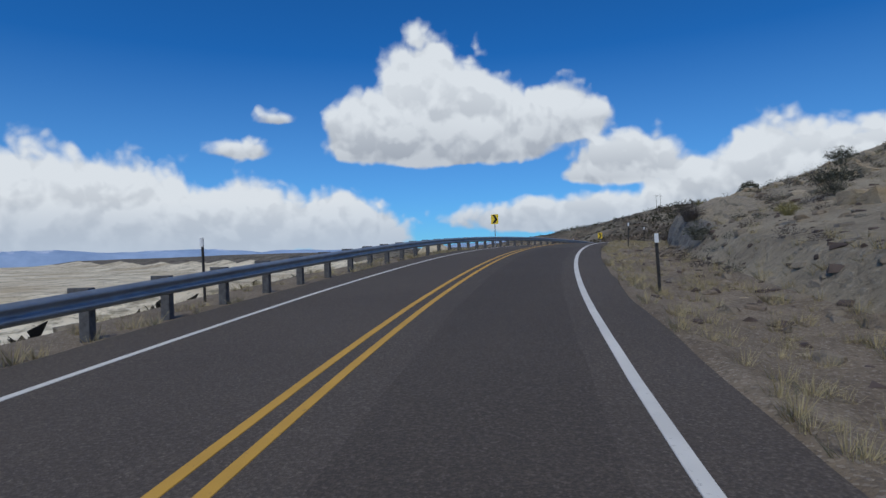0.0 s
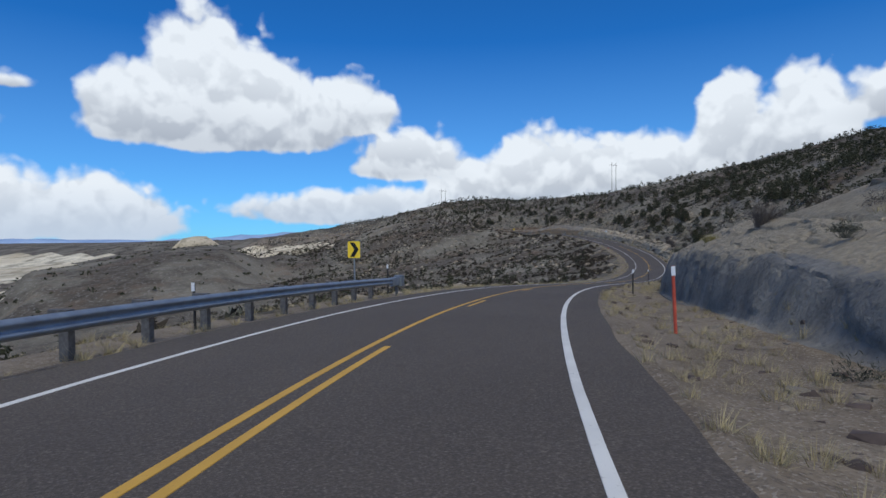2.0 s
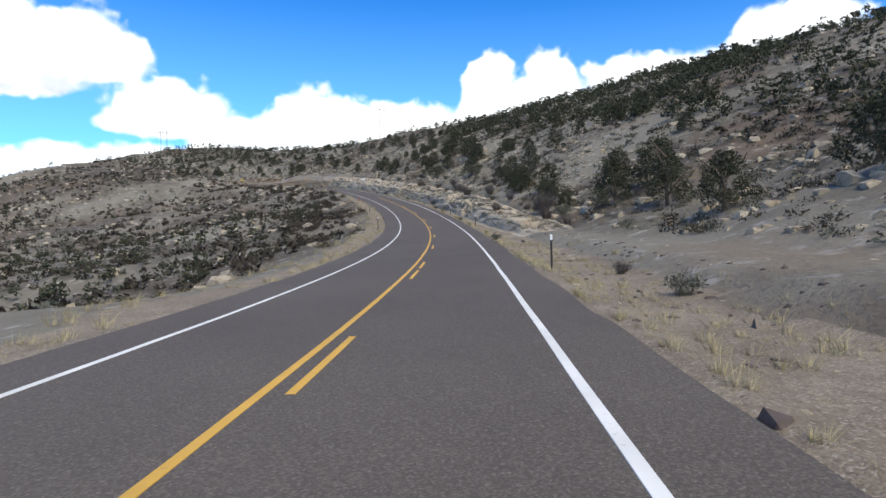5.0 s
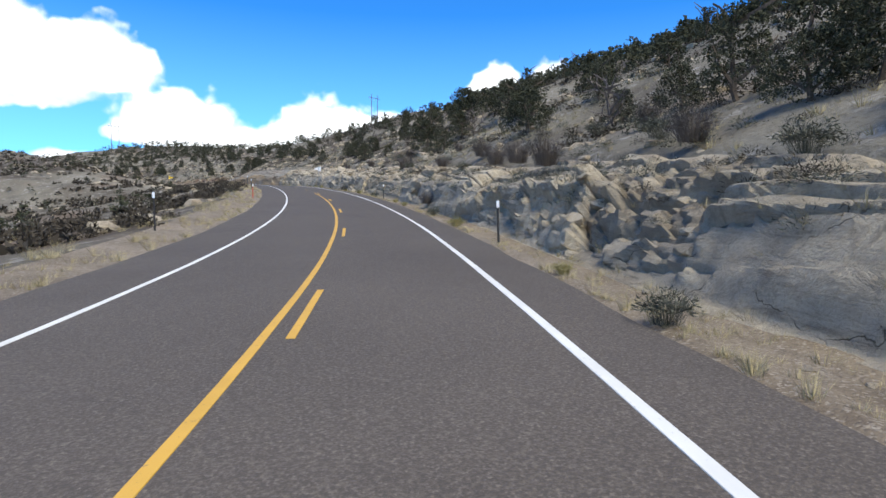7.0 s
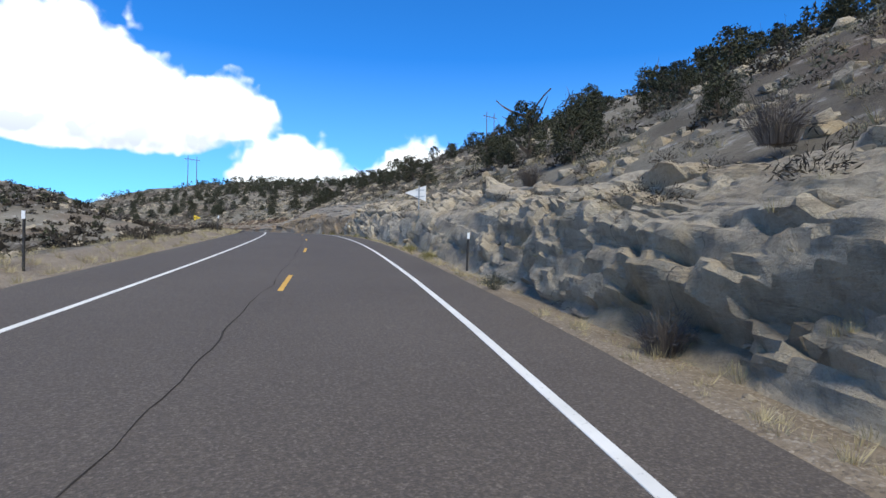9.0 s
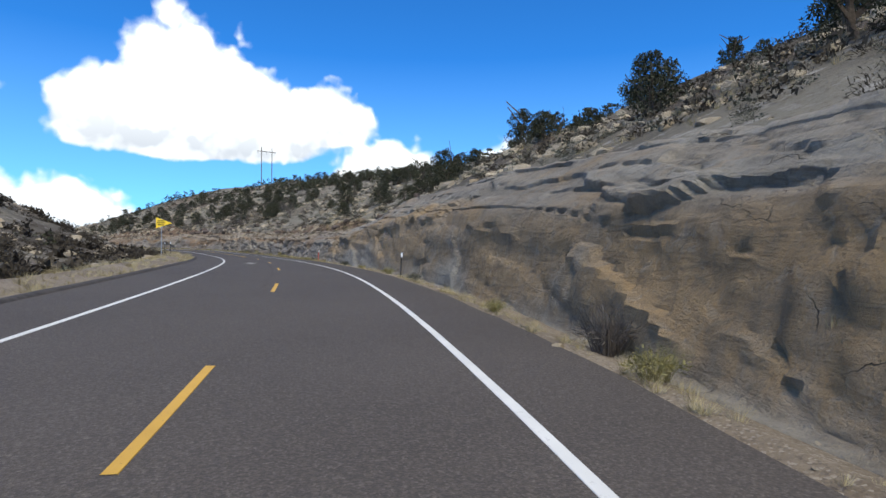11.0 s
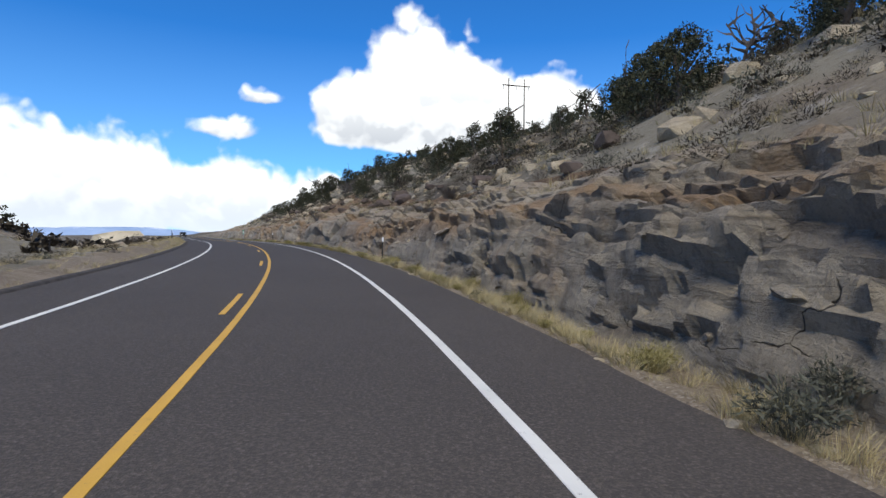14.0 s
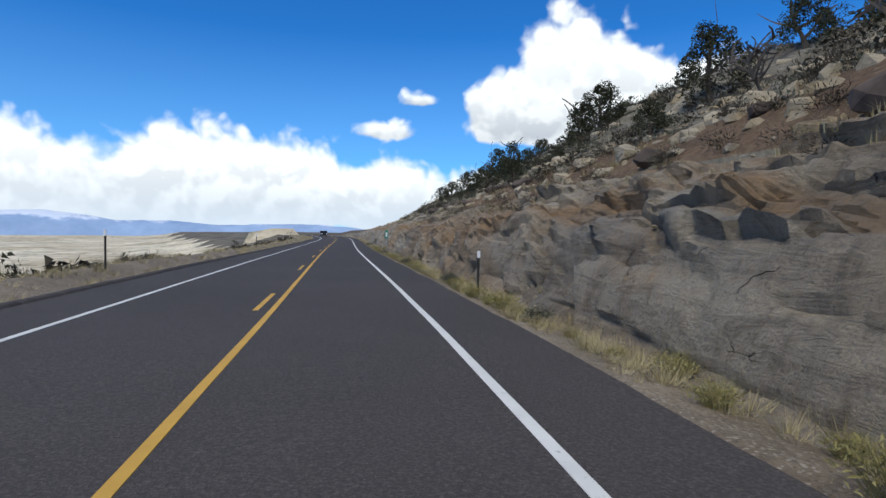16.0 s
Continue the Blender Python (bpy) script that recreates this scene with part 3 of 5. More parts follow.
# ---- ground: one sheet, fine along the road and coarse to the horizon ----
def build_ground():
    s = np.arange(-60, 704.1, 1.5)
    right = np.concatenate([np.arange(3.2, 15, 0.45), 15 + np.cumsum(np.geomspace(0.6, 6.0, 34))])
    left = np.concatenate([np.arange(3.2, 12, 0.5), 12 + np.cumsum(np.geomspace(0.6, 6.0, 36))])
    lat = np.concatenate([-right[::-1], [0.0], left])
    S, L = np.meshgrid(s, lat, indexing="ij")
    near = on_land(S, L)
    step = (-L - cut_foot(S)) / cut_run(S)
    rocky = np.maximum(smooth(182, 190, S) * smooth(658, 650, S), smooth(22, 32, S) * smooth(137, 128, S))
    near[..., 2] -= 1.3 * rocky * smooth(0.02, 0.14, step) * smooth(1.22, 1.08, step)
    near[:, 0, 2] -= 12.0
    near[:, -1, 2] -= 12.0
    near = near.reshape(-1, 3)
    nf = grid_faces(len(s), len(lat))
    # the far sheet, rings round the middle of the road
    ring = np.concatenate([[0], np.cumsum(np.geomspace(7, 260, 86))])
    ang = np.linspace(0, 2 * math.pi, 241)
    Rr, Aa = np.meshgrid(ring, ang, indexing="ij")
    fx, fy = (110 + Rr * np.cos(Aa)).ravel(), (270 + Rr * np.sin(Aa)).ravel()
    st, la, along, rz, dist = station(fx, fy)
    z = land(st, la) + rz
    side = 0.5 + 0.5 * np.tanh(la / 70)
    dunes = fbm(fx / 330, fy / 330, 21, 5)
    flat_left = -40 - 24 * smooth(150, 900, dist) + dunes * (10 + 34 * smooth(250, 1500, dist)) + 26 * smooth(1500, 4600, dist)
    flat_right = 15 + 12 * dunes
    wide = side * flat_left + (1 - side) * flat_right
    z = z + (wide - z) * smooth(125, 340, dist)
    beyond = (side * -26 + (1 - side) * 3) + 8 * dunes
    z = z + (beyond - z) * smooth(10, 140, along) * (st > 600)
    # a scrub-covered plateau beyond the ravine, with a gap at its right end
    ha, hd = np.degrees(np.arctan2(10 - fx, fy - 30)), np.hypot(fx - 10, fy - 30)
    plateau = 3.0 - hd * np.tan(np.radians(1.65 * smooth(0, 13, ha) + 0.35)) + 2.5 * fbm(fx / 45, fy / 45, 91, 4)
    on_plateau = smooth(190, 330, hd) * smooth(15.5, 12.5, ha) * smooth(-5.0, -1.5, ha) * smooth(640, 470, hd) * smooth(75, 125, dist)
    z = z + (plateau - z) * on_plateau
    bluff = np.hypot(fx + 7, fy - 716) / 18 + 0.35 * fbm(fx / 30, fy / 30, 93, 3)
    z = z + (10 - z) * smooth(1.25, 0.75, bluff)
    inside = (la > lat[0] + 9) & (la < lat[-1] - 9) & (np.abs(along) < 3)
    z = z - np.where((la < lat[-1] + 1) & (la > lat[0] - 1) & (np.abs(along) < 3), 1.5, 0.0)
    far = np.stack([fx, fy, z], -1)
    ff = grid_faces(len(ring), len(ang))
    ff = ff[~inside[ff].all(1)]
    dome = np.hypot(fx + 7, fy - 716) < 60
    pale = dome[ff].all(1) | (smooth(0, 1, (dist - 230 - 120 * smooth(380, 420, st) * (st < 560)) / 60 + 0.9 * dunes)[ff].mean(1) > 0.5) & (side[ff].mean(1) > 0.45) & (on_plateau[ff].mean(1) < 0.25)
    pale = pale & ~((ha > -16) & (ha < 12.5) & (hd < 560))[ff].all(1)
    verts = np.concatenate([near, far])
    faces = np.concatenate([nf, ff + len(near)])
    r = -L + 0.9 * fbm(S / 5, L / 5, 47, 3)
    rim = (S > 392) & (S < 545) & (r > cut_foot(S) + cut_run(S) * 1.0) & (r < cut_foot(S) + cut_run(S) * (1.75 + 0.5 * np.sin(S / 19)))
    sandy = (S < 135) & (S > -60) & (r > cut_foot(S) + cut_run(S) * 0.9) & (r < cut_foot(S) + cut_run(S) + 18 + 10 * fbm(S / 11, L / 11, 53, 3))
    sandy = sandy | ((S < 26) & (r > cut_foot(S) - 0.6) & (r < cut_foot(S) + 26 + 10 * fbm(S / 11, L / 11, 53, 3)))
    sandy = sandy.ravel()[nf].mean(1) > 0.5
    sandy_left = (S > 462) & (L > 5) & (fbm(S / 12, L / 12, 63, 3) > -0.25)
    sandy_left = sandy_left.ravel()[nf].mean(1) > 0.5
    rim = rim.ravel()[nf].mean(1) > 0.5
    verge = ((-L > edge_right(S) - 1) & (r < cut_foot(S) + 0.4)) | ((L > edge_left(S) - 1) & (L < edge_left(S) + 2.2 + 0.8 * fbm(S / 4, L / 4, 49, 3)))
    verge = verge.ravel()[nf].mean(1) > 0.5
    flats = (S > 486 + 12 * fbm(L / 9, S / 9, 57, 3)) & (L > 30 + 16 * fbm(S / 14, L / 14, 59, 3))
    flats = flats.ravel()[nf].mean(1) > 0.5
    pale = pale | ((st > 490) & (la > 60) & (on_plateau < 0.2))[ff].all(1)
    idx = np.concatenate([np.where(flats, 1, np.where(rim, 2, np.where(verge | sandy_left, 3, np.where(sandy, 4, 0)))), np.where(pale, 1, 0)])
    me = mesh_of("ground", verts, faces, [SOIL, VALLEY, RED_SOIL, GRAVEL, PALE_SAND], True, idx)
    return tagged(new("ground", me), "dry tan desert soil falling to a pale slickrock valley coloured as if sunlit", "ground", kind="structure")


ground = build_ground()


def build_mountains():
    az = np.radians(np.linspace(-50, 120, 171))
    prof = np.interp(np.degrees(az), [-50, -8, -3, 5, 20, 30, 40, 47, 55, 70, 120], [60, 62, 60, 25, 40, 60, 80, 140, 112, 70, 50])
    prof = prof + 22 * fbm(az * 14, az * 0, 5, 4)
    rows = []
    for k, (rad, f) in enumerate(((4300, -0.8), (4400, 0.5), (4520, 1.0), (4640, 0.4), (4700, -0.8))):
        rows.append(np.stack([150 - np.sin(az) * rad, 200 + np.cos(az) * rad, prof * f + 14 * fbm(az * 40, az * 0 + k, 9, 3)], -1))
    v = np.concatenate(rows)
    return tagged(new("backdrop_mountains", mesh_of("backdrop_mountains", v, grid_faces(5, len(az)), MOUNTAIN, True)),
                  "far mesas with blue haze painted into their colour and patches of snow", "mountains", kind="structure")


build_mountains()


# ---- road ----
def build_pavement():
    s = np.arange(-60, 704.1, 1.0)
    er = edge_right(s) + 0.10 * fbm(s / 2.2, s * 0, 31, 3)
    el = edge_left(s) + 0.12 * fbm(s / 2.2, s * 0, 37, 3)
    cols = [on_road(s, -er - 0.12, -0.16), on_road(s, -er, -0.01), on_road(s, -3.0), on_road(s, -1.5, 0.012), on_road(s, 0, 0.018),
            on_road(s, 1.5, 0.012), on_road(s, 3.0), on_road(s, el, -0.01), on_road(s, el + 0.12, -0.18)]
    v = np.stack(cols, 1).reshape(-1, 3)
    me = mesh_of("road", v, grid_faces(len(s), len(cols))[:, ::-1].copy(), ASPHALT, False)
    return tagged(new("road", me), "worn grey-brown asphalt road with stony texture", "road", kind="structure")


road = build_pavement()


def build_kerb(s0, s1):
    """A low rolled asphalt kerb along the downhill edge."""
    s = np.arange(s0, s1, 1.0)
    e = edge_left(s) - 0.05 + 0.05 * fbm(s / 2.0, s * 0, 33, 3)
    top = 0.06 + 0.03 * fbm(s / 1.3, s * 0, 35, 3)
    cols = [on_road(s, e - 0.16, -0.05), on_road(s, e - 0.10, top * 0.6), on_road(s, e - 0.03, top), on_road(s, e + 0.10, top), on_road(s, e + 0.22, top * 0.4), on_road(s, e + 0.32, -0.25)]
    v = np.stack(cols, 1).reshape(-1, 3)
    return tagged(new("kerb", mesh_of("kerb", v, grid_faces(len(s), len(cols))[:, ::-1].copy(), KERB, True)), "low dark asphalt kerb along the road's edge", "kerb", kind="structure")


build_kerb(322, 600)


def crown(lat):
    return np.interp(np.abs(lat), [0, 1.5, 3.0, 5], [0.018, 0.012, 0.0, -0.01])


def stripe(name, s0, s1, lat, width, mat, label, parent=None, step=1.0):
    s = np.linspace(s0, s1, max(2, int((s1 - s0) / step) + 1))
    wob = 0.012 * fbm(s / 3.0, s * 0 + lat, 41, 2)
    a, b = lat + width / 2 + wob, lat - width / 2 + wob
    cols = [on_road(s, b, crown(b) - 0.004), on_road(s, b + 0.004, crown(b) + 0.006), on_road(s, a - 0.004, crown(a) + 0.006), on_road(s, a, crown(a) - 0.004)]
    v = np.stack(cols, 1).reshape(-1, 3)
    return new(name, mesh_of(name, v, grid_faces(len(s), 4)[:, ::-1].copy(), mat, False))


LANE_R, LANE_L, PAIR = 3.055, 3.006, 0.155
def build_patch(s0, s1, a, b):
    s = np.arange(s0, s1, 0.8)
    la, lb = a + 0.05 * fbm(s / 2, s * 0, 71, 3), b + 0.05 * fbm(s / 2, s * 0, 73, 3)
    v = np.stack([on_road(s, lb, crown(lb) + 0.0005), on_road(s, (la + lb) / 2, crown((la + lb) / 2) + 0.004), on_road(s, la, crown(la) + 0.0005)], 1).reshape(-1, 3)
    return tagged(new("road_patch", mesh_of("road_patch", v, grid_faces(len(s), 3)[:, ::-1].copy(), PATCH)), "darker sealed patch on the asphalt", "road patch", kind="structure")


build_patch(-8, 30, -0.75, -2.65)


def build_stain(s0, s1, lat, wide, seed):
    s = np.linspace(s0, s1, 30)
    half = wide * np.sin(np.linspace(0.05, math.pi - 0.05, 30)) ** 0.6 * (0.6 + 0.8 * fbm(s / 0.5, s * 0, seed, 3))
    mid = lat + 0.25 * fbm(s / 1.2, s * 0, seed + 3, 2)
    v = np.stack([on_road(s, mid - half, crown(mid) + 0.001), on_road(s, mid, crown(mid) + 0.005), on_road(s, mid + half, crown(mid) + 0.001)], 1).reshape(-1, 3)
    return tagged(new("road_stain", mesh_of("road_stain", v, grid_faces(30, 3)[:, ::-1].copy(), STAIN)), "pale dusty stain on the asphalt", "road stain", kind="structure")


build_stain(372.0, 376.5, 1.3, 0.55, 95)
tagged(stripe("edge_line", -60, 704, -LANE_R, 0.13, WHITE_LINE, ""), "white painted edge line on asphalt", "road marking", kind="structure")
tagged(stripe("edge_line", -60, 704, LANE_L, 0.12, WHITE_LINE, ""), "white painted edge line on asphalt", "road marking", kind="structure")
tagged(stripe("centre_line", -60, 260.6, PAIR, 0.115, YELLOW_LINE, ""), "solid yellow centre line, slightly worn", "road marking", kind="structure")
tagged(stripe("centre_line", -60, 62.7, -PAIR, 0.115, YELLOW_LINE, ""), "solid yellow centre line, slightly worn", "road marking", kind="structure")
tagged(stripe("centre_line", 399.7, 704, -PAIR, 0.115, YELLOW_LINE, ""), "solid yellow centre line, slightly worn", "road marking", kind="structure")


def dash(far_end, lat):
    ob = stripe("centre_dash", far_end - 3.05, far_end, lat, 0.11, YELLOW_LINE, "", step=0.6)
    tagged(ob, "worn yellow dash painted on the road's centre", "road marking", "centre line dashes", "structure")


for k in range(1, 9):
    dash(61.80 + 12.19 * k, -PAIR)
for k in range(-2, 7):
    dash(187.57 + 12.19 * k, -PAIR)
for k in range(7, 13):
    dash(187.57 + 12.19 * k, 0.0)
for k in range(-1, 4):
    dash(353.98 + 12.19 * k, 0.0)
for k in range(4, 28):
    dash(353.98 + 12.19 * k, PAIR)


# ---- tar-dark seam beside the centre line ----
def build_seam(s0, s1, lat, seed):
    s = np.arange(s0, s1, 0.25)
    c = lat + 0.12 * fbm(s / 1.6, s * 0, seed, 4)
    half = 0.003 + 0.012 * np.clip(fbm(s / 0.9, s * 0, seed + 3, 3) + 0.35, 0, 1)
    v = np.stack([on_road(s, c - half, crown(c) + 0.004), on_road(s, c, crown(c) + 0.0075), on_road(s, c + half, crown(c) + 0.004)], 1).reshape(-1, 3)
    return tagged(new("road_seam", mesh_of("road_seam", v, grid_faces(len(s), 3)[:, ::-1].copy(), TAR)), "dark open seam in the asphalt", "road crack", kind="structure")


build_seam(255, 315, 0.28, 61)
build_seam(352, 402, 0.32, 67)


# ---- rock cuts beside the road ----
def facets(x, y, seed, tilt):
    """Broken rock: flat-faced cells, each at its own depth and slant; also a random tone and the distance to the cell's edge."""
    i, j = np.floor(x), np.floor(y)
    best = np.full(x.shape, 9.0)
    second, val, out = best.copy(), np.zeros(x.shape), np.zeros(x.shape)
    for a in (-1, 0, 1):
        for b in (-1, 0, 1):
            u, v = i + a, j + b
            px, py = u + 0.1 + 0.8 * _hash(u, v, seed), v + 0.1 + 0.8 * _hash(u, v, seed + 7)
            d = np.maximum(np.abs(px - x), np.abs(py - y)) * 0.6 + np.hypot(px - x, py - y) * 0.4
            nearer = d < best
            second = np.where(nearer, best, np.minimum(second, d))
            tone = _hash(u, v, seed + 13)
            plane = tone - 0.5 + tilt * ((_hash(u, v, seed + 17) - 0.5) * (x - px) + (_hash(u, v, seed + 19) - 0.65) * (y - py))
            val, out, best = np.where(nearer, tone, val), np.where(nearer, plane, out), np.where(nearer, d, best)
    edge = second - best
    return out * (0.65 + 0.35 * smooth(0.0, 0.08, edge)), val, edge


def build_cut(name, s0, s1, mat, big, mid, fine, beds, label, seed, soft_edge=10.0, step=0.16, gully=0.0, slant=0.18, stain=None, fine_to=540.0):
    """A road cut: slanting beds with undercuts, massive blocks with tilted faces, smaller broken pieces over them."""
    s = np.concatenate([np.arange(s0, min(s1, fine_to), step), np.arange(min(s1, fine_to), s1, 0.5)])
    v = np.concatenate([[-0.22, -0.12], np.linspace(-0.05, 0.5, 44), np.linspace(0.515, 1.0, 24), np.linspace(1.04, 1.32, 6)])
    S, V = np.meshgrid(s, v, indexing="ij")
    f, w, c = cut_foot(S), cut_run(S), cut_high(S)
    r = f + V * w
    z = land(S, -r)
    warp, warp2 = fbm(S / 6, z / 3.0, seed, 4), fbm(S / 5, z / 2.5, seed + 40, 4)
    lean = z + 0.45 * (r - f) + slant * 13 * np.sin(S / 34 + seed)
    g0, tone0, e0 = facets(S / 4.6 + 0.7 * warp, lean / 1.9 + 0.7 * warp2, seed, 1.1)
    g1, tone1, e1 = facets(S / 1.7 + 0.6 * warp, lean / 0.72 + 0.6 * warp2, seed + 50, 1.2)
    g2, tone2, e2 = facets(S / 0.62 + 0.5 * warp, lean / 0.30 + 0.5 * warp2, seed + 60, 1.0)
    lump = fbm(S / 7.5, z / 3.2, seed + 3, 5)
    # beds of uneven thickness, each lip standing over a shadowed parting
    wave = (lean + 0.9 * fbm(S / 14, z / 6, seed + 80, 3)) / (0.80 + 0.25 * np.sin(S / 23))
    lay = np.floor(wave)
    inl = wave - lay
    jut = value_noise(S / 5 + 9.1 * lay, lay * 3.7, seed + 81) + 0.6 * value_noise(S / 1.4 + 5.3 * lay, lay * 2.9, seed + 82)
    thin = (wave * 4.3) % 1.0
    flaggy = smooth(-0.05, 0.25, fbm(S / 8, z / 1.6, seed + 85, 3))
    ledge = 0.6 * jut * smooth(0.0, 0.10, inl) * smooth(1.02, 0.62, inl) - 0.32 * (1 - smooth(0.0, 0.12, inl)) * smooth(-0.3, 0.15, jut) + 0.10 * flaggy * (smooth(0.0, 0.35, thin) - 0.5)
    broken = smooth(-0.12, 0.22, fbm(S / 9, z / 3, seed + 9, 3))
    crack0 = (1 - smooth(0.0, 0.045, e0)) * smooth(-0.15, 0.1, warp2)
    crack1 = (1 - smooth(0.0, 0.08, e1)) * broken
    d = 0.24 + big * (1.0 * g0 + 0.7 * lump - 0.42 * crack0) + mid * (broken * 0.75 * g1 - 0.30 * crack1) + fine * broken * (0.45 * g2 - 0.15 * (1 - smooth(0, 0.1, e2))) + beds * ledge
    d = d + gully * (value_noise(S / 1.9 + 1.4 * warp, z / 6 + 0.5 * warp2, seed + 70) + 0.6 * value_noise(S / 0.7 + warp, z / 3, seed + 71))
    ends = smooth(0, soft_edge, S - s0) * smooth(0, soft_edge, s1 - S)
    d = d * (0.06 + 0.94 * smooth(-0.02, 0.13, V)) * ends * (1 - smooth(0.95, 1.28, V)) - 0.30 * smooth(1.05, 1.32, V) - 0.30 * (1 - ends)
    steep = np.clip(c / w, 0.2, 2.0)
    out, up = steep / np.hypot(1, steep), 1 / np.hypot(1, steep)
    bank = np.interp(S, ST, BK) * np.clip(-r, -6, 6)
    p = on_road(S, -r + d * out, 0.0)
    p[..., 2] = np.interp(S, ST, RZ) + z + d * up * smooth(0, 0.2, V) + bank * (1 - smooth(8, 16, r)) - 0.9 * smooth(-0.04, -0.2, V)
    me = mesh_of(name, p.reshape(-1, 3), grid_faces(len(s), len(v)), mat, True)
    me.set_sharp_from_angle(angle=radians(28))
    n = fbm(S / 8, V * 2, seed + 90, 3)
    layers = {"stain": np.zeros(S.shape) if stain is None else np.clip(stain(S, V, n), 0, 1), "block": 0.65 * tone0 + 0.35 * tone1,
              "bed": _hash(lay, lay * 0, seed + 95), "rise": V + 0.25 * n}
    for key, value in layers.items():
        me.attributes.new(key, "FLOAT", "POINT").data.foreach_set("value", value.astype(np.float32).ravel())
    return tagged(new(name, me), label, "rock face", kind="structure"), p, s


CUTS = [build_cut("rock_cut", 180.0, 344.0, ROCK, 0.46, 0.55, 0.42, 0.62, "layered blue-grey sandstone road cut, broken into ledges", 101,
                  stain=lambda s, v, n: 0.55 * smooth(0.30, 0.05, v + 0.6 * n) * smooth(238, 246, s + 8 * n) * smooth(285, 270, s)),
        build_cut("slab_cut", 328.0, 398.0, SLAB, 0.20, 0.20, 0.16, 0.32, "tall smooth tan sandstone slab with diagonal cracks", 131, slant=0.35, stain=lambda s, v, n: smooth(0.55, 0.30, v + 0.5 * n) * smooth(0.02, 0.14, v + 0.3 * n)),
        build_cut("cream_cut", 383.0, 660.0, MIXED, 0.46, 0.48, 0.36, 0.40, "cracked cream and grey sandstone road cut", 151,
                  stain=lambda s, v, n: 0.85 * smooth(0.16, 0.04, np.abs(v + 0.35 * n - 0.42)) + 0.5 * smooth(455, 480, s) * smooth(0.0, 0.3, n))]
clay_cut = build_cut("clay_cut", 18.0, 140.0, CLAY, 0.16, 0.14, 0.16, 0.0, "grey clay bank cut beside the road", 211, 12.0, 0.22, 0.26)[0]


def stone_mesh(name, seed, mat, flat=0.6, points=16):
    rnd = random.Random(seed)
    bm = bmesh.new()
    for _ in range(points):
        a, b = rnd.uniform(0, 2 * math.pi), rnd.uniform(-1, 1)
        k = math.sqrt(1 - b * b)
        q = [math.cos(a) * k, math.sin(a) * k, b]
        q = [math.copysign(abs(x) ** 0.6, x) * rnd.uniform(0.8, 1.0) for x in q]
        bm.verts.new((q[0] * 0.5, q[1] * 0.5, q[2] * 0.5 * flat))
    bmesh.ops.convex_hull(bm, input=bm.verts)
    loose = [v for v in bm.verts if not v.link_faces]
    bmesh.ops.delete(bm, geom=loose, context="VERTS")
    return bm_mesh(name, bm, mat)


def toned(me, k):
    for key, value in (("block", 0.38 + 0.09 * (k % 5)), ("bed", 0.5), ("rise", 0.35 + 0.15 * (k % 3))):
        me.attributes.new(key, "FLOAT", "POINT").data.foreach_set("value", np.full(len(me.vertices), value, np.float32))
    return me


STONES = [toned(stone_mesh("stone", 300 + i, ROCK, 0.55 + 0.1 * (i % 3)), i) for i in range(8)]
CREAM_STONES = [toned(stone_mesh("stone", 320 + i, MIXED, 0.55 + 0.1 * (i % 3)), i) for i in range(6)]
DARK_STONES = [stone_mesh("dark_stone", 340 + i, BASALT, 0.75, 46) for i in range(4)]
rnd = random.Random(5)
for k in range(270):
    cut, pts_, cs = CUTS[0] if k < 170 else CUTS[2]
    i = int(rnd.uniform(0.08, 0.93 if k < 170 else 0.5) * len(cs))
    j = rnd.randrange(9, 70)
    p = pts_[i, j]
    h = radians(heading(cs[i]))
    size = (rnd.uniform(0.3, 0.8) if rnd.random() < 0.75 else rnd.uniform(0.8, 1.3)) * (1.0 if k < 170 else 0.6)
    m = Matrix.Translation((p[0] + 0.04 * size * math.cos(h), p[1] + 0.04 * size * math.sin(h), p[2] - 0.08 * size)) \
        @ Euler((rnd.uniform(-0.25, 0.25), rnd.uniform(-0.6, -0.15), h + rnd.uniform(-0.3, 0.3))).to_matrix().to_4x4() \
        @ Matrix.Diagonal((size * 0.75, size * 1.3, size * rnd.uniform(0.4, 0.7), 1))
    part("stone", rnd.choice(STONES if k < 170 else CREAM_STONES), None, cut, "", m)


# ---- plants ----
def quads_cloud(n, rx, ry, rz, size, seed, low=0.0, long=1.0, shell=0.55, tri=False):
    """n small leaf cards, each a bent pair of triangles, through an uneven ellipsoid."""
    g = np.random.default_rng(seed)
    d = g.normal(size=(n, 3))
    d /= np.linalg.norm(d, axis=1)[:, None]
    d[:, 2] = np.where(d[:, 2] < low, -d[:, 2] * 0.6, d[:, 2])
    c = d * (shell + (1 - shell) * g.random((n, 1))) * (rx, ry, rz)
    u = g.normal(size=(n, 3)) + d * 0.8 * long
    u /= np.linalg.norm(u, axis=1)[:, None]
    w = np.cross(u, g.normal(size=(n, 3)))
    w /= np.linalg.norm(w, axis=1)[:, None] + 1e-9
    s = size * g.uniform(0.6, 1.4, (n, 1))
    if tri:
        v = np.stack([c - u * s * long, c + w * s, c + u * s * long], 1).reshape(-1, 3)
        return v, np.arange(3 * n).reshape(-1, 3)
    v = np.stack([c - u * s * long, c + w * s * 0.5, c + u * s * long, c - w * s * 0.5], 1).reshape(-1, 3)
    return v, np.arange(4 * n).reshape(-1, 4)


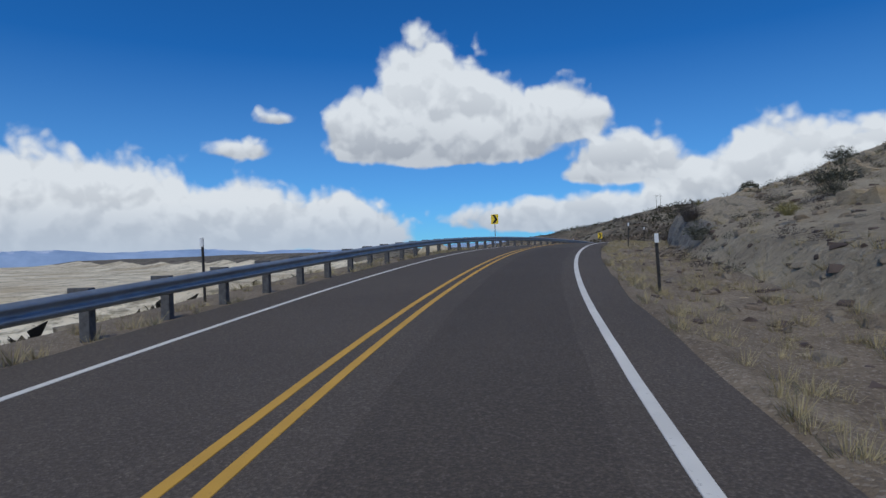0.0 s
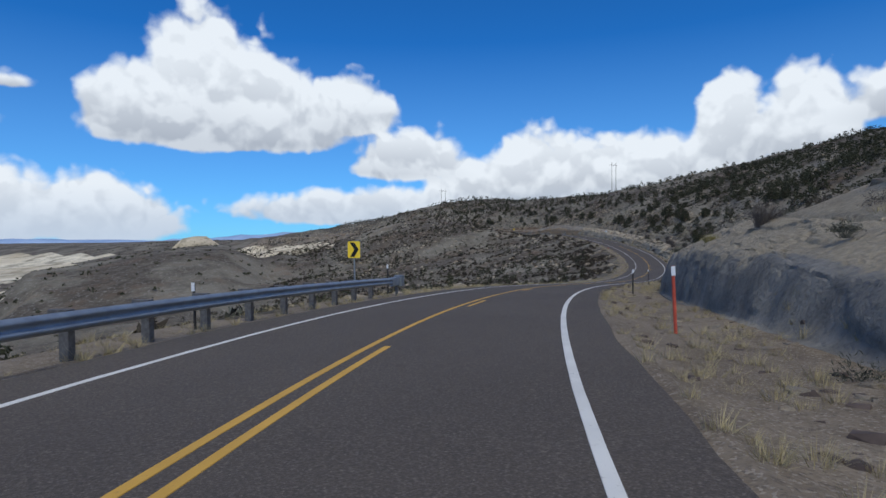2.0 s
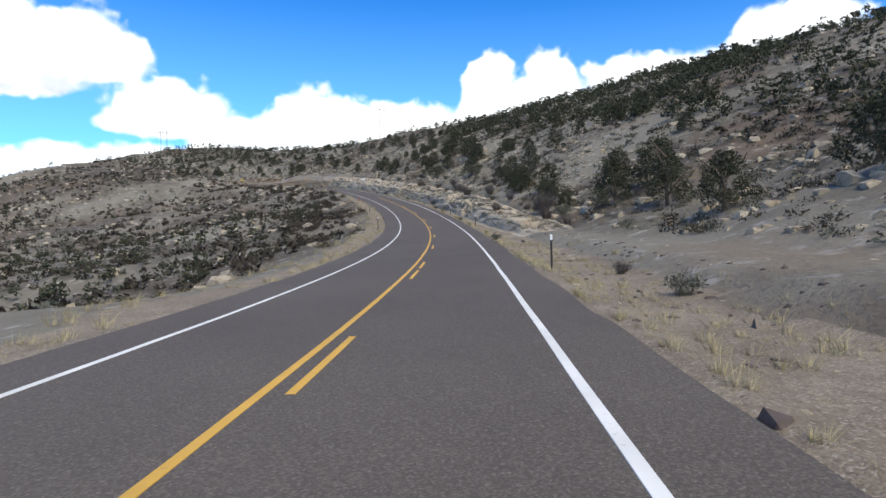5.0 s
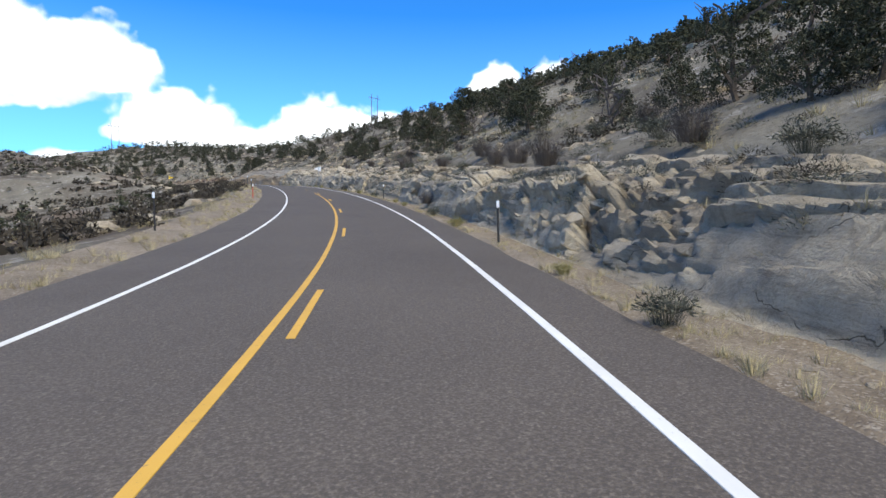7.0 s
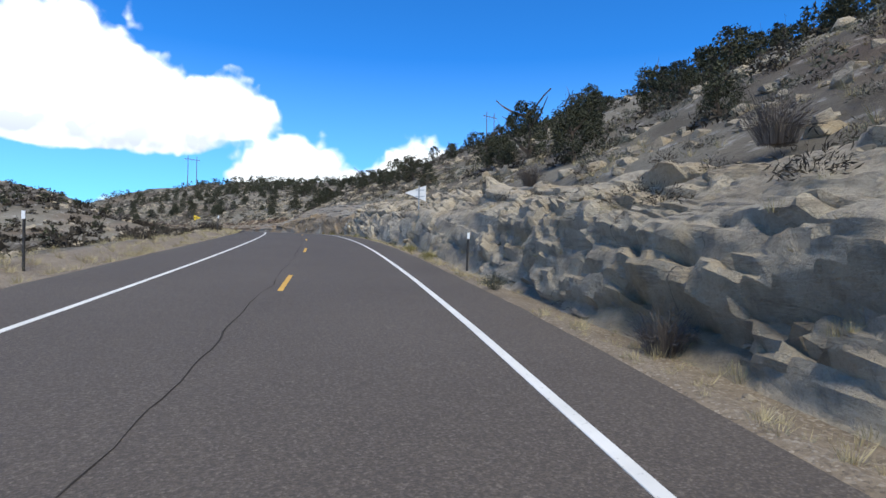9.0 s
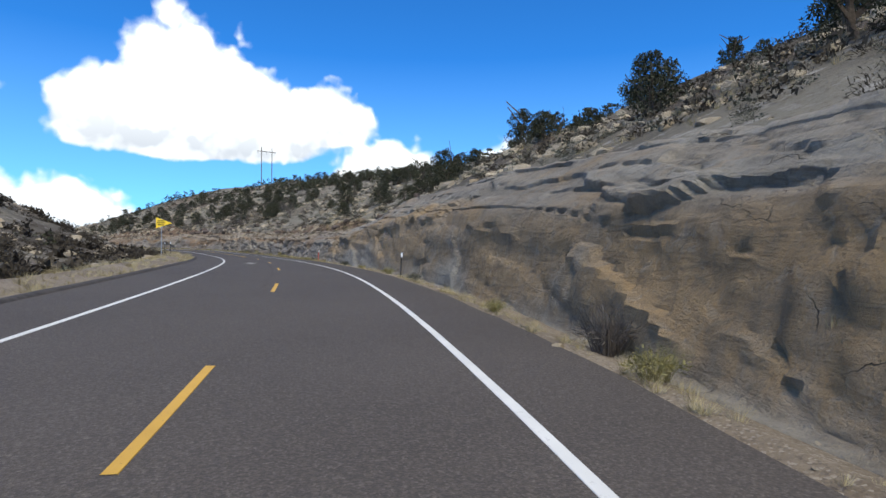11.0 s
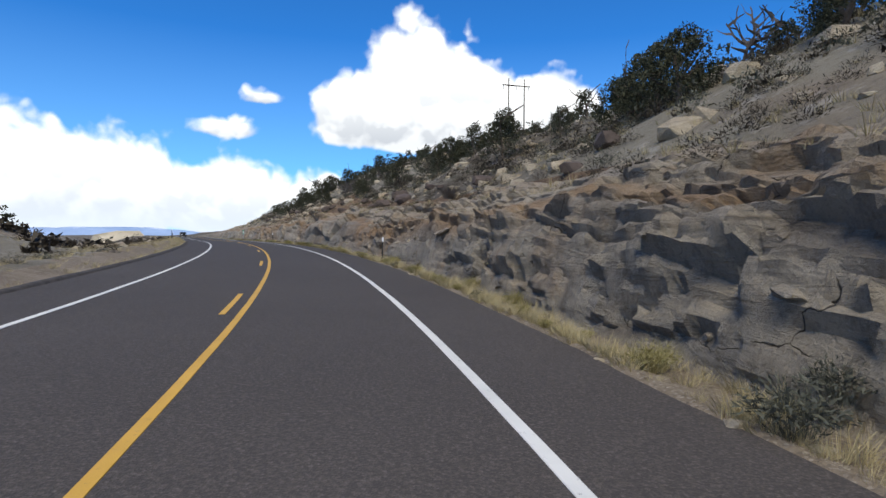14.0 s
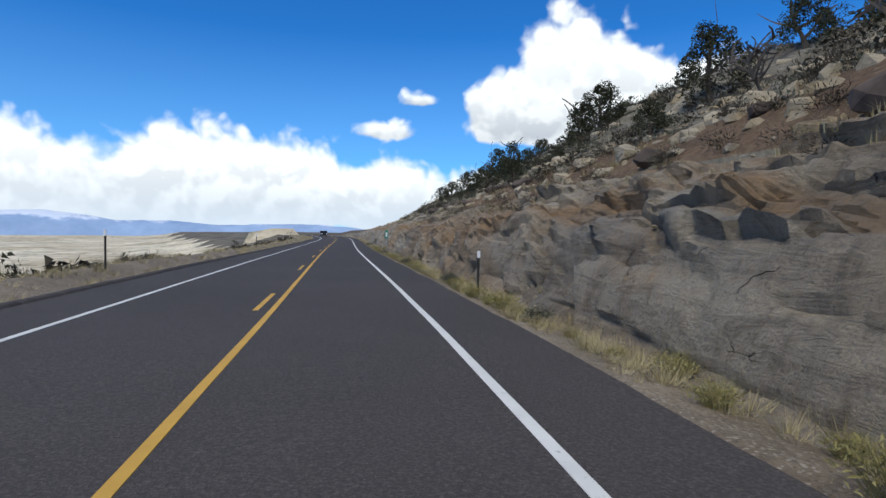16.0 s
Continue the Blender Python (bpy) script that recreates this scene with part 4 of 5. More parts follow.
def clumps(count, per, spread, radius, size, seed, lift, tri=True):
    g = np.random.default_rng(seed)
    vs, fs, n = [], [], 0
    for k in range(count):
        a = g.uniform(0, 2 * math.pi)
        h = g.random() ** 0.8
        rad = spread * (0.25 + 0.75 * g.random() ** 0.6) * (1.05 - 0.75 * h)
        c = np.array([math.cos(a) * rad, math.sin(a) * rad, lift[0] + h * (lift[1] - lift[0])])
        rr = radius * g.uniform(0.65, 1.25)
        v, f = quads_cloud(per, rr, rr, rr * 0.8, size, seed * 100 + k, tri=tri)
        vs.append(v + c), fs.append(f + n)
        n += len(v)
    return np.concatenate(vs), np.concatenate(fs)


def blades(n, spread, height, width, seed, lean=0.6):
    """Upright blades from one root, as single triangles."""
    g = np.random.default_rng(seed)
    a = g.uniform(0, 2 * math.pi, n)
    root = np.stack([np.cos(a), np.sin(a), 0 * a], 1) * (spread * 0.35 * g.random((n, 1)))
    tip = np.stack([np.cos(a), np.sin(a), 0 * a], 1) * (spread * lean * g.uniform(0.2, 1.2, (n, 1)))
    tip[:, 2] = height * g.uniform(0.55, 1.1, n)
    side = np.stack([-np.sin(a + 0.7), np.cos(a + 0.7), 0 * a], 1) * width
    v = np.stack([root - side, root + side, tip], 1).reshape(-1, 3)
    return v, np.arange(3 * n).reshape(-1, 3)


def scatter(template, points, scale, seed, squash=0.25):
    g = np.random.default_rng(seed)
    tv, tf = template
    n = len(points)
    a = g.uniform(0, 2 * math.pi, n)
    k = np.asarray(scale).reshape(-1, 1) * np.ones((n, 1))
    kz = k * g.uniform(1 - squash, 1 + squash, (n, 1))
    x = (tv[None, :, 0] * np.cos(a)[:, None] - tv[None, :, 1] * np.sin(a)[:, None]) * k
    y = (tv[None, :, 0] * np.sin(a)[:, None] + tv[None, :, 1] * np.cos(a)[:, None]) * k
    z = tv[None, :, 2] * kz
    v = np.stack([x, y, z], -1) + points[:, None]
    f = tf[None] + (np.arange(n) * len(tv))[:, None, None]
    return v.reshape(-1, 3), f.reshape(-1, tf.shape[1])


def stuff(name, template_list, points, scale, mat, label, category, seed):
    vs, fs, n = [], [], 0
    pick = np.random.default_rng(seed).integers(0, len(template_list), len(points))
    for i, tpl in enumerate(template_list):
        sel = pick == i
        v, f = scatter(tpl, points[sel], np.asarray(scale)[sel], seed + i)
        vs.append(v), fs.append(f + n)
        n += len(v)
    me = mesh_of(name, np.concatenate(vs), np.concatenate(fs), mat)
    if mat in (ROCK, MIXED):
        size = [len(tpl[0]) for tpl in template_list]
        tone = np.concatenate([np.repeat(np.random.default_rng(seed + 70 + i).uniform(0.35, 0.8, (pick == i).sum()), size[i]) for i in range(len(size))])
        for key, value in (("block", tone), ("bed", tone * 0.7), ("rise", tone)):
            me.attributes.new(key, "FLOAT", "POINT").data.foreach_set("value", value.astype(np.float32))
    return tagged(new(name, me), label, category, kind="stuff")


def branching(name, seed, tall, radius, limbs, twigs, mat):
    """A trunk with limbs drawn out of its side faces, all one skin."""
    rn = random.Random(seed)
    bm = bmesh.new()
    ring = [bm.verts.new((radius * math.cos(k * math.pi / 3), radius * math.sin(k * math.pi / 3), -0.3)) for k in range(6)]
    cap = bm.faces.new(ring)

    def push(face, way, shrink):
        out = bmesh.ops.extrude_discrete_faces(bm, faces=[face])["faces"][0]
        mid = out.calc_center_median()
        for v in out.verts:
            v.co = mid + way + (v.co - mid) * shrink
        return out

    def sides(face):
        return [f for e in face.edges for f in e.link_faces if f is not face]

    def grow(face, way, steps, shrink, spread):
        made = []
        for _ in range(steps):
            way = (way + Vector((rn.uniform(-1, 1), rn.uniform(-1, 1), rn.uniform(-0.3, 0.6))) * way.length * spread).normalized() * way.length
            face = push(face, way, shrink)
            made += sides(face)
        return made

    stem = grow(cap, Vector((rn.uniform(-.1, .1), rn.uniform(-.1, .1), tall * 0.8 / 5)), 5, 0.82, 0.22)
    rn.shuffle(stem)
    for f in [f for f in stem if f.is_valid and f.calc_center_median().z > tall * 0.12][:limbs]:
        n = (f.normal + Vector((0, 0, 0.7))).normalized()
        bough = grow(push(f, n * 0.02, 0.32), n * tall * 0.12, 4, 0.78, 0.35)
        rn.shuffle(bough)
        for g in [g for g in bough if g.is_valid][:twigs]:
            w = (g.normal + Vector((0, 0, 0.5))).normalized()
            grow(push(g, w * 0.01, 0.4), w * tall * 0.085, 3, 0.7, 0.5)
    bmesh.ops.recalc_face_normals(bm, faces=bm.faces)
    return bm_mesh(name, bm, mat)


def lobed_crown(seed, tall, lobes, per, size):
    """A rounded juniper crown reaching near the ground: overlapping lobes of small sprays, uneven in outline."""
    g = np.random.default_rng(seed)
    vs, fs, n = [], [], 0
    for k in range(lobes):
        h = (k + 0.5) / lobes
        a = k * 2.4 + g.uniform(-0.5, 0.5)
        reach = 1.42 * math.sqrt(max(0.06, 1 - (1.25 * h - 0.32) ** 2)) * g.uniform(0.45, 1.0) * (1.0 - 0.35 * h)
        rr = g.uniform(0.34, 0.62) * (1.1 - 0.35 * h)
        v, f = quads_cloud(per, rr, rr, rr * 0.85, size, seed * 100 + k, low=-1.0, long=1.25, shell=0.55, tri=True)
        vs.append(v + (math.cos(a) * reach, math.sin(a) * reach, 0.30 + h * tall * 0.74)), fs.append(f + n)
        n += len(v)
    return np.concatenate(vs), np.concatenate(fs)


def juniper_parts(seed, tall):
    trunk = branching("trunk", seed, tall, 0.14, 5, 0, BARK)
    grades = ((28, 190, 0.050), (21, 76, 0.088), (14, 46, 0.12))
    return trunk, [mesh_of("crown", *lobed_crown(seed, tall, *k), JUNIPER) for k in grades]


def dead_tree_mesh(seed, tall):
    return branching("dead_juniper", seed, tall, 0.10, 9, 4, TWIG)


G = np.random.default_rng(77)
TREES = [juniper_parts(11 + i, 2.6 + 0.35 * i) for i in range(5)]


def plant_juniper(s, lat, size, kind, turn):
    p = on_land(s, lat)
    trunk, crowns = TREES[kind]
    crown_me = crowns[0 if -lat < 22 else 1 if -lat < 40 else 2]
    ob = new("juniper", trunk)
    ob.matrix_basis = Matrix.Translation(p) @ Euler((0, 0, turn)).to_matrix().to_4x4() @ Matrix.Diagonal((size, size, size * 0.95, 1))
    part("crown", crown_me, None, ob, "dense dark green needle crown")
    tagged(ob, "dark green juniper growing on the rocky slope", "tree", "junipers on the slope")


# junipers of note, seen against the sky or close to the road
for s, lat, size in ((203, -13.5, 1.0), (207, -15, 1.2), (199, -13, 0.8), (212, -12, 0.75), (216, -14, 1.0), (222, -14.5, 1.1), (57, -13, 0.9), (74, -14, 0.8), (140, -18, 1.1), (152, -17, 1.1), (170, -16, 1.2), (186, -15, 1.2), (212, -13, 1.2), (218, -16, 1.3), (242, -14, 1.3), (262, -13.5, 0.9),
                     (296, -12.5, 1.0), (300, -15, 1.2), (306, -14, 1.3), (313, -15, 1.0), (331, -14, 0.9), (272, -20, 1.9), (262, -21, 1.7), (191, -17, 1.4), (186, -18.5, 1.5), (180, -17, 1.2), (388, -14, 0.9), (398, -20, 1.2), (404, -17, 1.3), (413, -15, 1.0),
                     (420, -18, 1.3), (440, -15, 1.0), (447, -14, 1.3), (452, -16, 1.4), (462, -14, 1.2), (474, -15, 1.1), (486, -14, 1.2), (499, -15, 1.2), (508, -15, 1.3), (519, -14, 1.0)):
    plant_juniper(s, lat if s < 430 else lat - 2, size if s < 380 else size * 0.9, int(G.integers(0, 5)), float(G.uniform(0, 6.28)))
count = 0
while count < 262:
    s, lat = G.uniform(120, 570), -(13 + 44 * G.random() ** 1.2)
    if fbm(np.array([s / 30]), np.array([lat / 30]), 71, 3)[0] < -0.12 or (-lat < 18 and G.random() < 0.35):
        continue
    plant_juniper(float(s), float(lat), float(G.uniform(0.55, 1.25)) * (1.0 if s < 380 else 0.95), int(G.integers(0, 5)), float(G.uniform(0, 6.28)))
    count += 1
for s, lat in ((262, -17), (305, -17.5), (436, -15), (443, -16), (497, -14), (503, -15.5), (232, -15)):
    tagged(part("dead_juniper", dead_tree_mesh(int(s), 3.2 if s < 380 else 2.3), None, None, "", Matrix.Translation(on_land(s, lat))),
           "bare grey dead juniper with twisted branches", "dead tree", "dead junipers")

bush = [quads_cloud(200, 0.62, 0.62, 0.62, 0.05, 400 + i, 0.0, 1.8, 0.4, True) for i in range(4)]
bush_mid = [quads_cloud(290, 0.60, 0.60, 0.60, 0.019, 410 + i, 0.0, 3.0, 0.35, True) for i in range(4)]
bush_some = [quads_cloud(78, 0.62, 0.62, 0.64, 0.068, 415 + i, 0.0, 1.2, 0.4, True) for i in range(4)]
bush_dot = [quads_cloud(14, 0.62, 0.62, 0.66, 0.27, 425 + i, 0.0, 1.0, 0.4, True) for i in range(4)]
bush_far = [quads_cloud(26, 0.62, 0.62, 0.66, 0.20, 420 + i, 0.0, 1.0, 0.4, True) for i in range(4)]
tree_far = [clumps(9, 8, 0.9, 0.5, 0.19, 440 + i, (0.25, 2.0)) for i in range(4)]
tuft = [blades(38, 0.40, 0.28, 0.0050, 460 + i, 0.9) for i in range(5)]
tuft_far = [blades(24, 0.5, 0.34, 0.009, 470 + i, 0.9) for i in range(4)]


def spots(n, s0, s1, l0, l1, seed, clump=None, power=1.0):
    g = np.random.default_rng(seed)
    s = g.uniform(s0, s1, n * 2)
    lat = l0 + (l1 - l0) * g.random(n * 2) ** power
    if clump is not None:
        keep = fbm(s / clump, lat / clump, seed, 3) > -0.08
        s, lat = s[keep], lat[keep]
    return s[:n], lat[:n]


def clear_of_cut(s, lat):
    r = -lat
    return (r < cut_foot(s) - 0.1) | (r > cut_foot(s) + cut_run(s) * 1.25)


def field(name, templates, n, s0, s1, l0, l1, lo, hi, mat, label, category, seed, clump=None, power=1.0, cut=True):
    s, lat = spots(n, s0, s1, l0, l1, seed, clump, power)
    if cut and l1 <= 0:
        ok = clear_of_cut(s, lat)
        s, lat = s[ok], lat[ok]
    g = np.random.default_rng(seed + 1)
    return stuff(name, templates, on_land(s, lat, -0.04), g.uniform(lo, hi, len(s)), mat, label, category, seed)


# hillside on the road's uphill side
field("hillside_junipers", tree_far, 2500, 60, 690, -36, -120, 0.7, 1.35, JUNIPER, "dark green junipers dotted over the hillside", "trees", 501, 22)
field("bend_junipers", tree_far, 1100, 105, 330, -34, -95, 0.7, 1.3, JUNIPER, "dark green junipers crowding the hillside in the bend", "trees", 499, 18)
field("hillside_scrub", bush_far, 4800, -50, 690, -30, -118, 0.5, 1.3, SCRUB, "dark low scrub covering the hillside", "shrubs", 503, 14)
field("hillside_sage", bush_far, 2600, -50, 690, -28, -80, 0.4, 1.0, SAGE, "grey-green sagebrush over the hillside", "shrubs", 505, 10, 1.4)
field("bank_sage", bush_mid, 560, 185, 580, -8.6, -19, 0.5, 1.2, SAGE, "grey-green sagebrush above the rock cut", "shrubs", 507)
field("upper_sage", bush_some, 1700, 130, 600, -12, -36, 0.6, 1.2, SAGE, "grey-green sagebrush on the upper slope", "shrubs", 508)
field("upper_scrub", bush_some, 2300, 60, 600, -12, -40, 0.6, 1.5, SCRUB, "dark twiggy scrub on the upper slope", "shrubs", 510)
field("bank_scrub", bush_mid, 650, 130, 580, -8.8, -19, 0.5, 1.2, SCRUB, "dark twiggy scrub above the road bank", "shrubs", 509)
# ravine and flats on the downhill side
field("ravine_scrub", bush_far, 9600, -50, 690, 9, 128, 0.6, 1.5, SCRUB, "dark low scrub over the ravine slopes", "shrubs", 511, 16)
field("ravine_junipers", tree_far, 1500, 60, 690, 14, 128, 0.5, 1.0, JUNIPER, "small dark junipers over the ravine slopes", "trees", 513, 24)
field("ravine_sage", bush_far, 1800, -50, 690, 7.5, 110, 0.4, 0.9, SAGE, "grey-green sagebrush over the flats", "shrubs", 515, 12)
field("rim_scrub", bush_mid, 360, 385, 520, -10, -20, 0.5, 1.3, SCRUB, "dark twiggy scrub crowding the rim of the cut", "shrubs", 512, 5)
field("flats_scrub", bush_mid, 420, 400, 600, 6.8, 26, 0.5, 1.15, SCRUB, "low dark bushes dotting the sandy flats", "shrubs", 519)
field("verge_scrub", bush, 300, 180, 430, 7.2, 18, 0.8, 1.7, SCRUB, "dark bushes beyond the grassy verge", "shrubs", 517, 9)
# verges
def verge(name, n, s0, s1, side, lo, hi, near, wide, seed, words):
    g = np.random.default_rng(seed)
    s = g.uniform(s0, s1, n * 2)
    off = near + wide * g.random(n * 2) ** 1.4
    keep = fbm(s / 2.6, off, seed, 3) > -0.12
    s, off = s[keep][:n], off[keep][:n]
    lat = edge_left(s) + off if side > 0 else -(edge_right(s) + off)
    stuff(name, tuft, on_land(s, lat, -0.03), g.uniform(lo, hi, len(s)), STRAW, words, "grass", seed)


verge("verge_grass_downhill", 3600, -55, 690, 1, 0.5, 1.15, 0.15, 3.2, 521, "pale dry grass along the road's verge")
verge("verge_grass_uphill", 4200, 150, 690, -1, 0.3, 0.8, 0.12, 1.5, 523, "pale dry grass at the foot of the rock cut")
verge("cut_foot_grass", 2300, 388, 560, -1, 0.5, 1.15, 0.15, 1.1, 524, "tall pale dry grass at the foot of the cream cut")
verge("ditch_grass", 2000, -55, 178, -1, 0.4, 1.0, 0.15, 4.0, 525, "pale dry grass beside the pavement")
field("slope_grass", tuft_far, 5200, 180, 660, -8.6, -26, 0.5, 1.15, STRAW, "pale bunch grass above the rock cut", "grass", 527, 8)
field("far_verge_grass", tuft_far, 3000, -55, 690, 6.0, 14, 0.4, 0.8, STRAW, "pale bunch grass beyond the verge", "grass", 529, 6)
# plants rooted on the ledges of the cuts
def ledge_spots(cut, n, s0, s1, v0, v1, seed):
    g = np.random.default_rng(seed)
    pts, cs = cut[1], cut[2]
    rows = np.where((cs > s0) & (cs < s1))[0]
    return pts[g.choice(rows, n), g.integers(int(v0 * 1.42), int(v1 * 1.42), n)] - (0, 0, 0.06)


for name, tpl, cut, n, s0, s1, v0, v1, lo, hi, mat, words, cat, sd in (
        ("ledge_sage", bush_mid, 0, 130, 184, 262, 14, 50, 0.35, 1.0, SAGE, "grey-green sagebrush rooted on rock ledges", "shrubs", 551),
        ("ledge_scrub", bush_mid, 0, 90, 184, 330, 26, 50, 0.4, 1.1, SCRUB, "dark scrub rooted on rock ledges", "shrubs", 553),
        ("ledge_grass", tuft_far, 0, 500, 184, 330, 10, 50, 0.3, 0.65, STRAW, "dry grass growing on rock ledges", "grass", 555),
        ("crest_grass", tuft_far, 2, 700, 388, 655, 40, 52, 0.4, 0.9, STRAW, "dry grass along the crest of the cut", "grass", 557),
        ("crest_scrub", bush_mid, 2, 170, 388, 655, 42, 52, 0.4, 1.0, SCRUB, "dark scrub along the crest of the cut", "shrubs", 559)):
    at_ = ledge_spots(CUTS[cut], n, s0, s1, v0, v1, sd)
    stuff(name, tpl, at_, np.random.default_rng(sd + 1).uniform(lo, hi, n), mat, words, cat, sd)
# the bare sandy banks carry sage, bare shrubs and stones
field("bank_brush", bush_mid, 420, -40, 185, -7.5, -26, 0.3, 0.95, SAGE, "grey-green sagebrush over the sandy bank", "shrubs", 561, 9)
field("bank_twigs", bush_mid, 320, -40, 185, -7.0, -28, 0.3, 0.9, TWIG, "leafless grey-brown shrubs over the sandy bank", "shrubs", 563, 7)
field("bank_tufts", tuft_far, 2600, -40, 185, -6.0, -26, 0.4, 0.9, STRAW, "dry bunch grass over the sandy bank", "grass", 565, 6)
field("slope_brush", bush_mid, 110, -40, 62, -6.4, -14, 0.3, 0.9, SAGE, "grey-green sagebrush on the stony slope", "shrubs", 567, None, 1.0, False)
field("slope_twigs", bush_mid, 110, -40, 62, -6.2, -16, 0.3, 0.85, TWIG, "leafless grey-brown shrubs on the stony slope", "shrubs", 569, None, 1.0, False)
field("slope_tufts", tuft_far, 1300, -40, 62, -5.6, -18, 0.4, 0.9, STRAW, "dry bunch grass on the stony slope", "grass", 571, 5, 1.0, False)
# rubble
rub = [(np.array([v.co for v in m.vertices]), np.array([list(p.vertices) for p in m.polygons])) for m in (STONES[:5])]
field("bank_rubble", rub, 2600, -50, 690, -4.7, -12, 0.06, 0.30, ROCK, "loose broken stones at the foot of the bank", "stones", 531, None, 1.3, False)
field("ditch_rubble", rub, 1500, -40, 182, -4.4, -9.5, 0.05, 0.32, BASALT, "brown broken stones scattered over the gravel verge", "stones", 537, None, 1.2, False)
field("bank_stones", rub, 1500, -40, 185, -6.5, -30, 0.12, 0.75, MIXED, "cream sandstone blocks lying on the sandy bank", "rocks", 539, 8, 1.3)
field("slope_stones", rub, 1600, -40, 62, -5.4, -20, 0.08, 0.6, MIXED, "cream sandstone pieces strewn over the slope", "rocks", 573, None, 1.2, False)
field("slope_dark_stones", rub, 700, -40, 62, -5.4, -20, 0.08, 0.5, BASALT, "dark brown stones strewn over the slope", "rocks", 575, None, 1.2, False)
field("rim_rubble", rub, 2600, 120, 600, -9, -28, 0.25, 1.0, ROCK, "pale broken slabs strewn above the rock cut", "rocks", 577, 7)
field("hill_rubble", rub, 2600, -50, 690, -11, -90, 0.4, 1.6, ROCK, "pale rock slabs showing through the hillside", "rocks", 533, 12, 1.5)
field("ravine_rubble", rub, 2600, -50, 690, 8, 110, 0.4, 1.8, ROCK, "pale rock slabs showing through the ravine slopes", "rocks", 535, 12, 1.2)

# far mounds across the valley carry scrub as well
fv = np.array([v.co for v in ground.data.vertices])
ff = [p for p in ground.data.polygons if p.material_index == 0 and p.index >= 0]
cen = np.array([p.center for p in ff])
area = np.array([p.area for p in ff])
st_, la_, al_, _, di_ = station(cen[:, 0].astype(float), cen[:, 1].astype(float))
okf = (di_ > 90) & (di_ < 340)
cen, area = cen[okf], area[okf]
pick = np.random.default_rng(9).choice(len(cen), 9500, p=area / area.sum())
half = np.sqrt(area[pick])[:, None] * 0.45
pts = cen[pick] + np.concatenate([np.random.default_rng(10).uniform(-1, 1, (9500, 2)) * half, np.zeros((9500, 1))], 1)
pts[:, 2] -= 0.3
stuff("far_scrub", bush_dot, pts, np.random.default_rng(12).uniform(0.8, 2.0, 9500), JUNIPER, "dark scrub dotting the distant mounds", "shrubs", 541)

# single bushes and boulders that pass close by
def twiggy(name, n_stem, n_leaf, wide, tall, leaf, seed, mat, stem_width=0.0035, leaf_long=2.2):
    """A rounded brush: many thin stems fanning from the root, small leaves and seed heads over them."""
    v, f = blades(n_stem, wide * 1.25, tall, stem_width, seed, 0.8)
    w, g = quads_cloud(n_leaf, wide, wide, tall * 0.62, leaf, seed + 1, 0.0, leaf_long, 0.35, True)
    return mesh_of(name, np.concatenate([v, w + (0, 0, tall * 0.30)]), np.concatenate([f, g + len(v)]), mat)


BUSH_MESHES = {"sage": [twiggy("sagebrush", 200, 620, 0.55, 0.75, 0.024, 600 + i, SAGE) for i in range(3)],
               "yellow": [twiggy("rabbitbrush", 300, 520, 0.50, 0.62, 0.018, 610 + i, RABBIT) for i in range(3)],
               "bare": [twiggy("bare_shrub", 520, 420, 0.62, 0.95, 0.013, 620 + i, TWIG, 0.0045, 6.0) for i in range(3)]}
WORDS = {"sage": ("sagebrush", "grey-green sagebrush beside the road", "shrub"), "yellow": ("rabbitbrush", "yellowish rabbitbrush at the road's edge", "shrub"),
         "bare": ("bare_shrub", "leafless grey-brown shrub on the bank", "shrub")}


def plant_bush(kind, s, lat, size):
    name, label, cat = WORDS[kind]
    ob = new(name, BUSH_MESHES[kind][int(G.integers(0, 3))])
    ob.matrix_basis = Matrix.Translation(on_land(s, lat, 0.0 if -lat < cut_foot(s) else 0.25)) @ Euler((0, 0, float(G.uniform(0, 6.28)))).to_matrix().to_4x4() @ Matrix.Diagonal((size, size, size * 0.9, 1))
    tagged(ob, label, cat, name + " beside the road")


for k in range(110):
    s = 392 + k * 1.35 + float(G.uniform(-0.6, 0.6))
    plant_bush("yellow" if k % 7 else "sage", s, -float(edge_right(s)) - 0.15 - 1.0 * float(G.random()) ** 1.5, float(G.uniform(0.3, 0.8)))
for k in range(46):
    s = 182 + k * 8.3 + float(G.uniform(-3, 3))
    plant_bush("yellow" if k % 3 else "sage", s, -float(edge_right(s)) - float(G.uniform(0.25, 0.8)), float(G.uniform(0.45, 0.9)))
for k in range(26):
    s = -20 + k * 7.2 + float(G.uniform(-2.5, 2.5))
    plant_bush(("sage", "bare", "yellow")[k % 3], s, -float(G.uniform(5.6, 10.5)), float(G.uniform(0.6, 1.25)))
for s, lat, size in ((197, -11.5, 2.6), (205, -8.2, 1.4), (226, -8.6, 1.7), (232, -9.4, 1.7), (238, -5.6, 1.0), (247, -8.9, 1.2), (260, -9.2, 1.4), (277, -5.3, 0.8), (280, -9.5, 1.3), (292, -8.8, 1.1), (343, -5.6, 1.0), (428, -5.7, 0.9), (455, -9.4, 1.2)):
    plant_bush("bare", s, lat, size)
for k in range(22):
    s = 184 + k * 4.2 + float(G.uniform(-1.5, 1.5))
    plant_bush(("bare", "sage")[k % 2], s, -float(G.uniform(8.2, 13.0)), float(G.uniform(0.9, 1.7)))
for s, lat, size in ((8, -13.5, 2.4), (22, -12, 1.6), (31, -15, 1.4)):
    plant_bush("sage", s, lat, size)
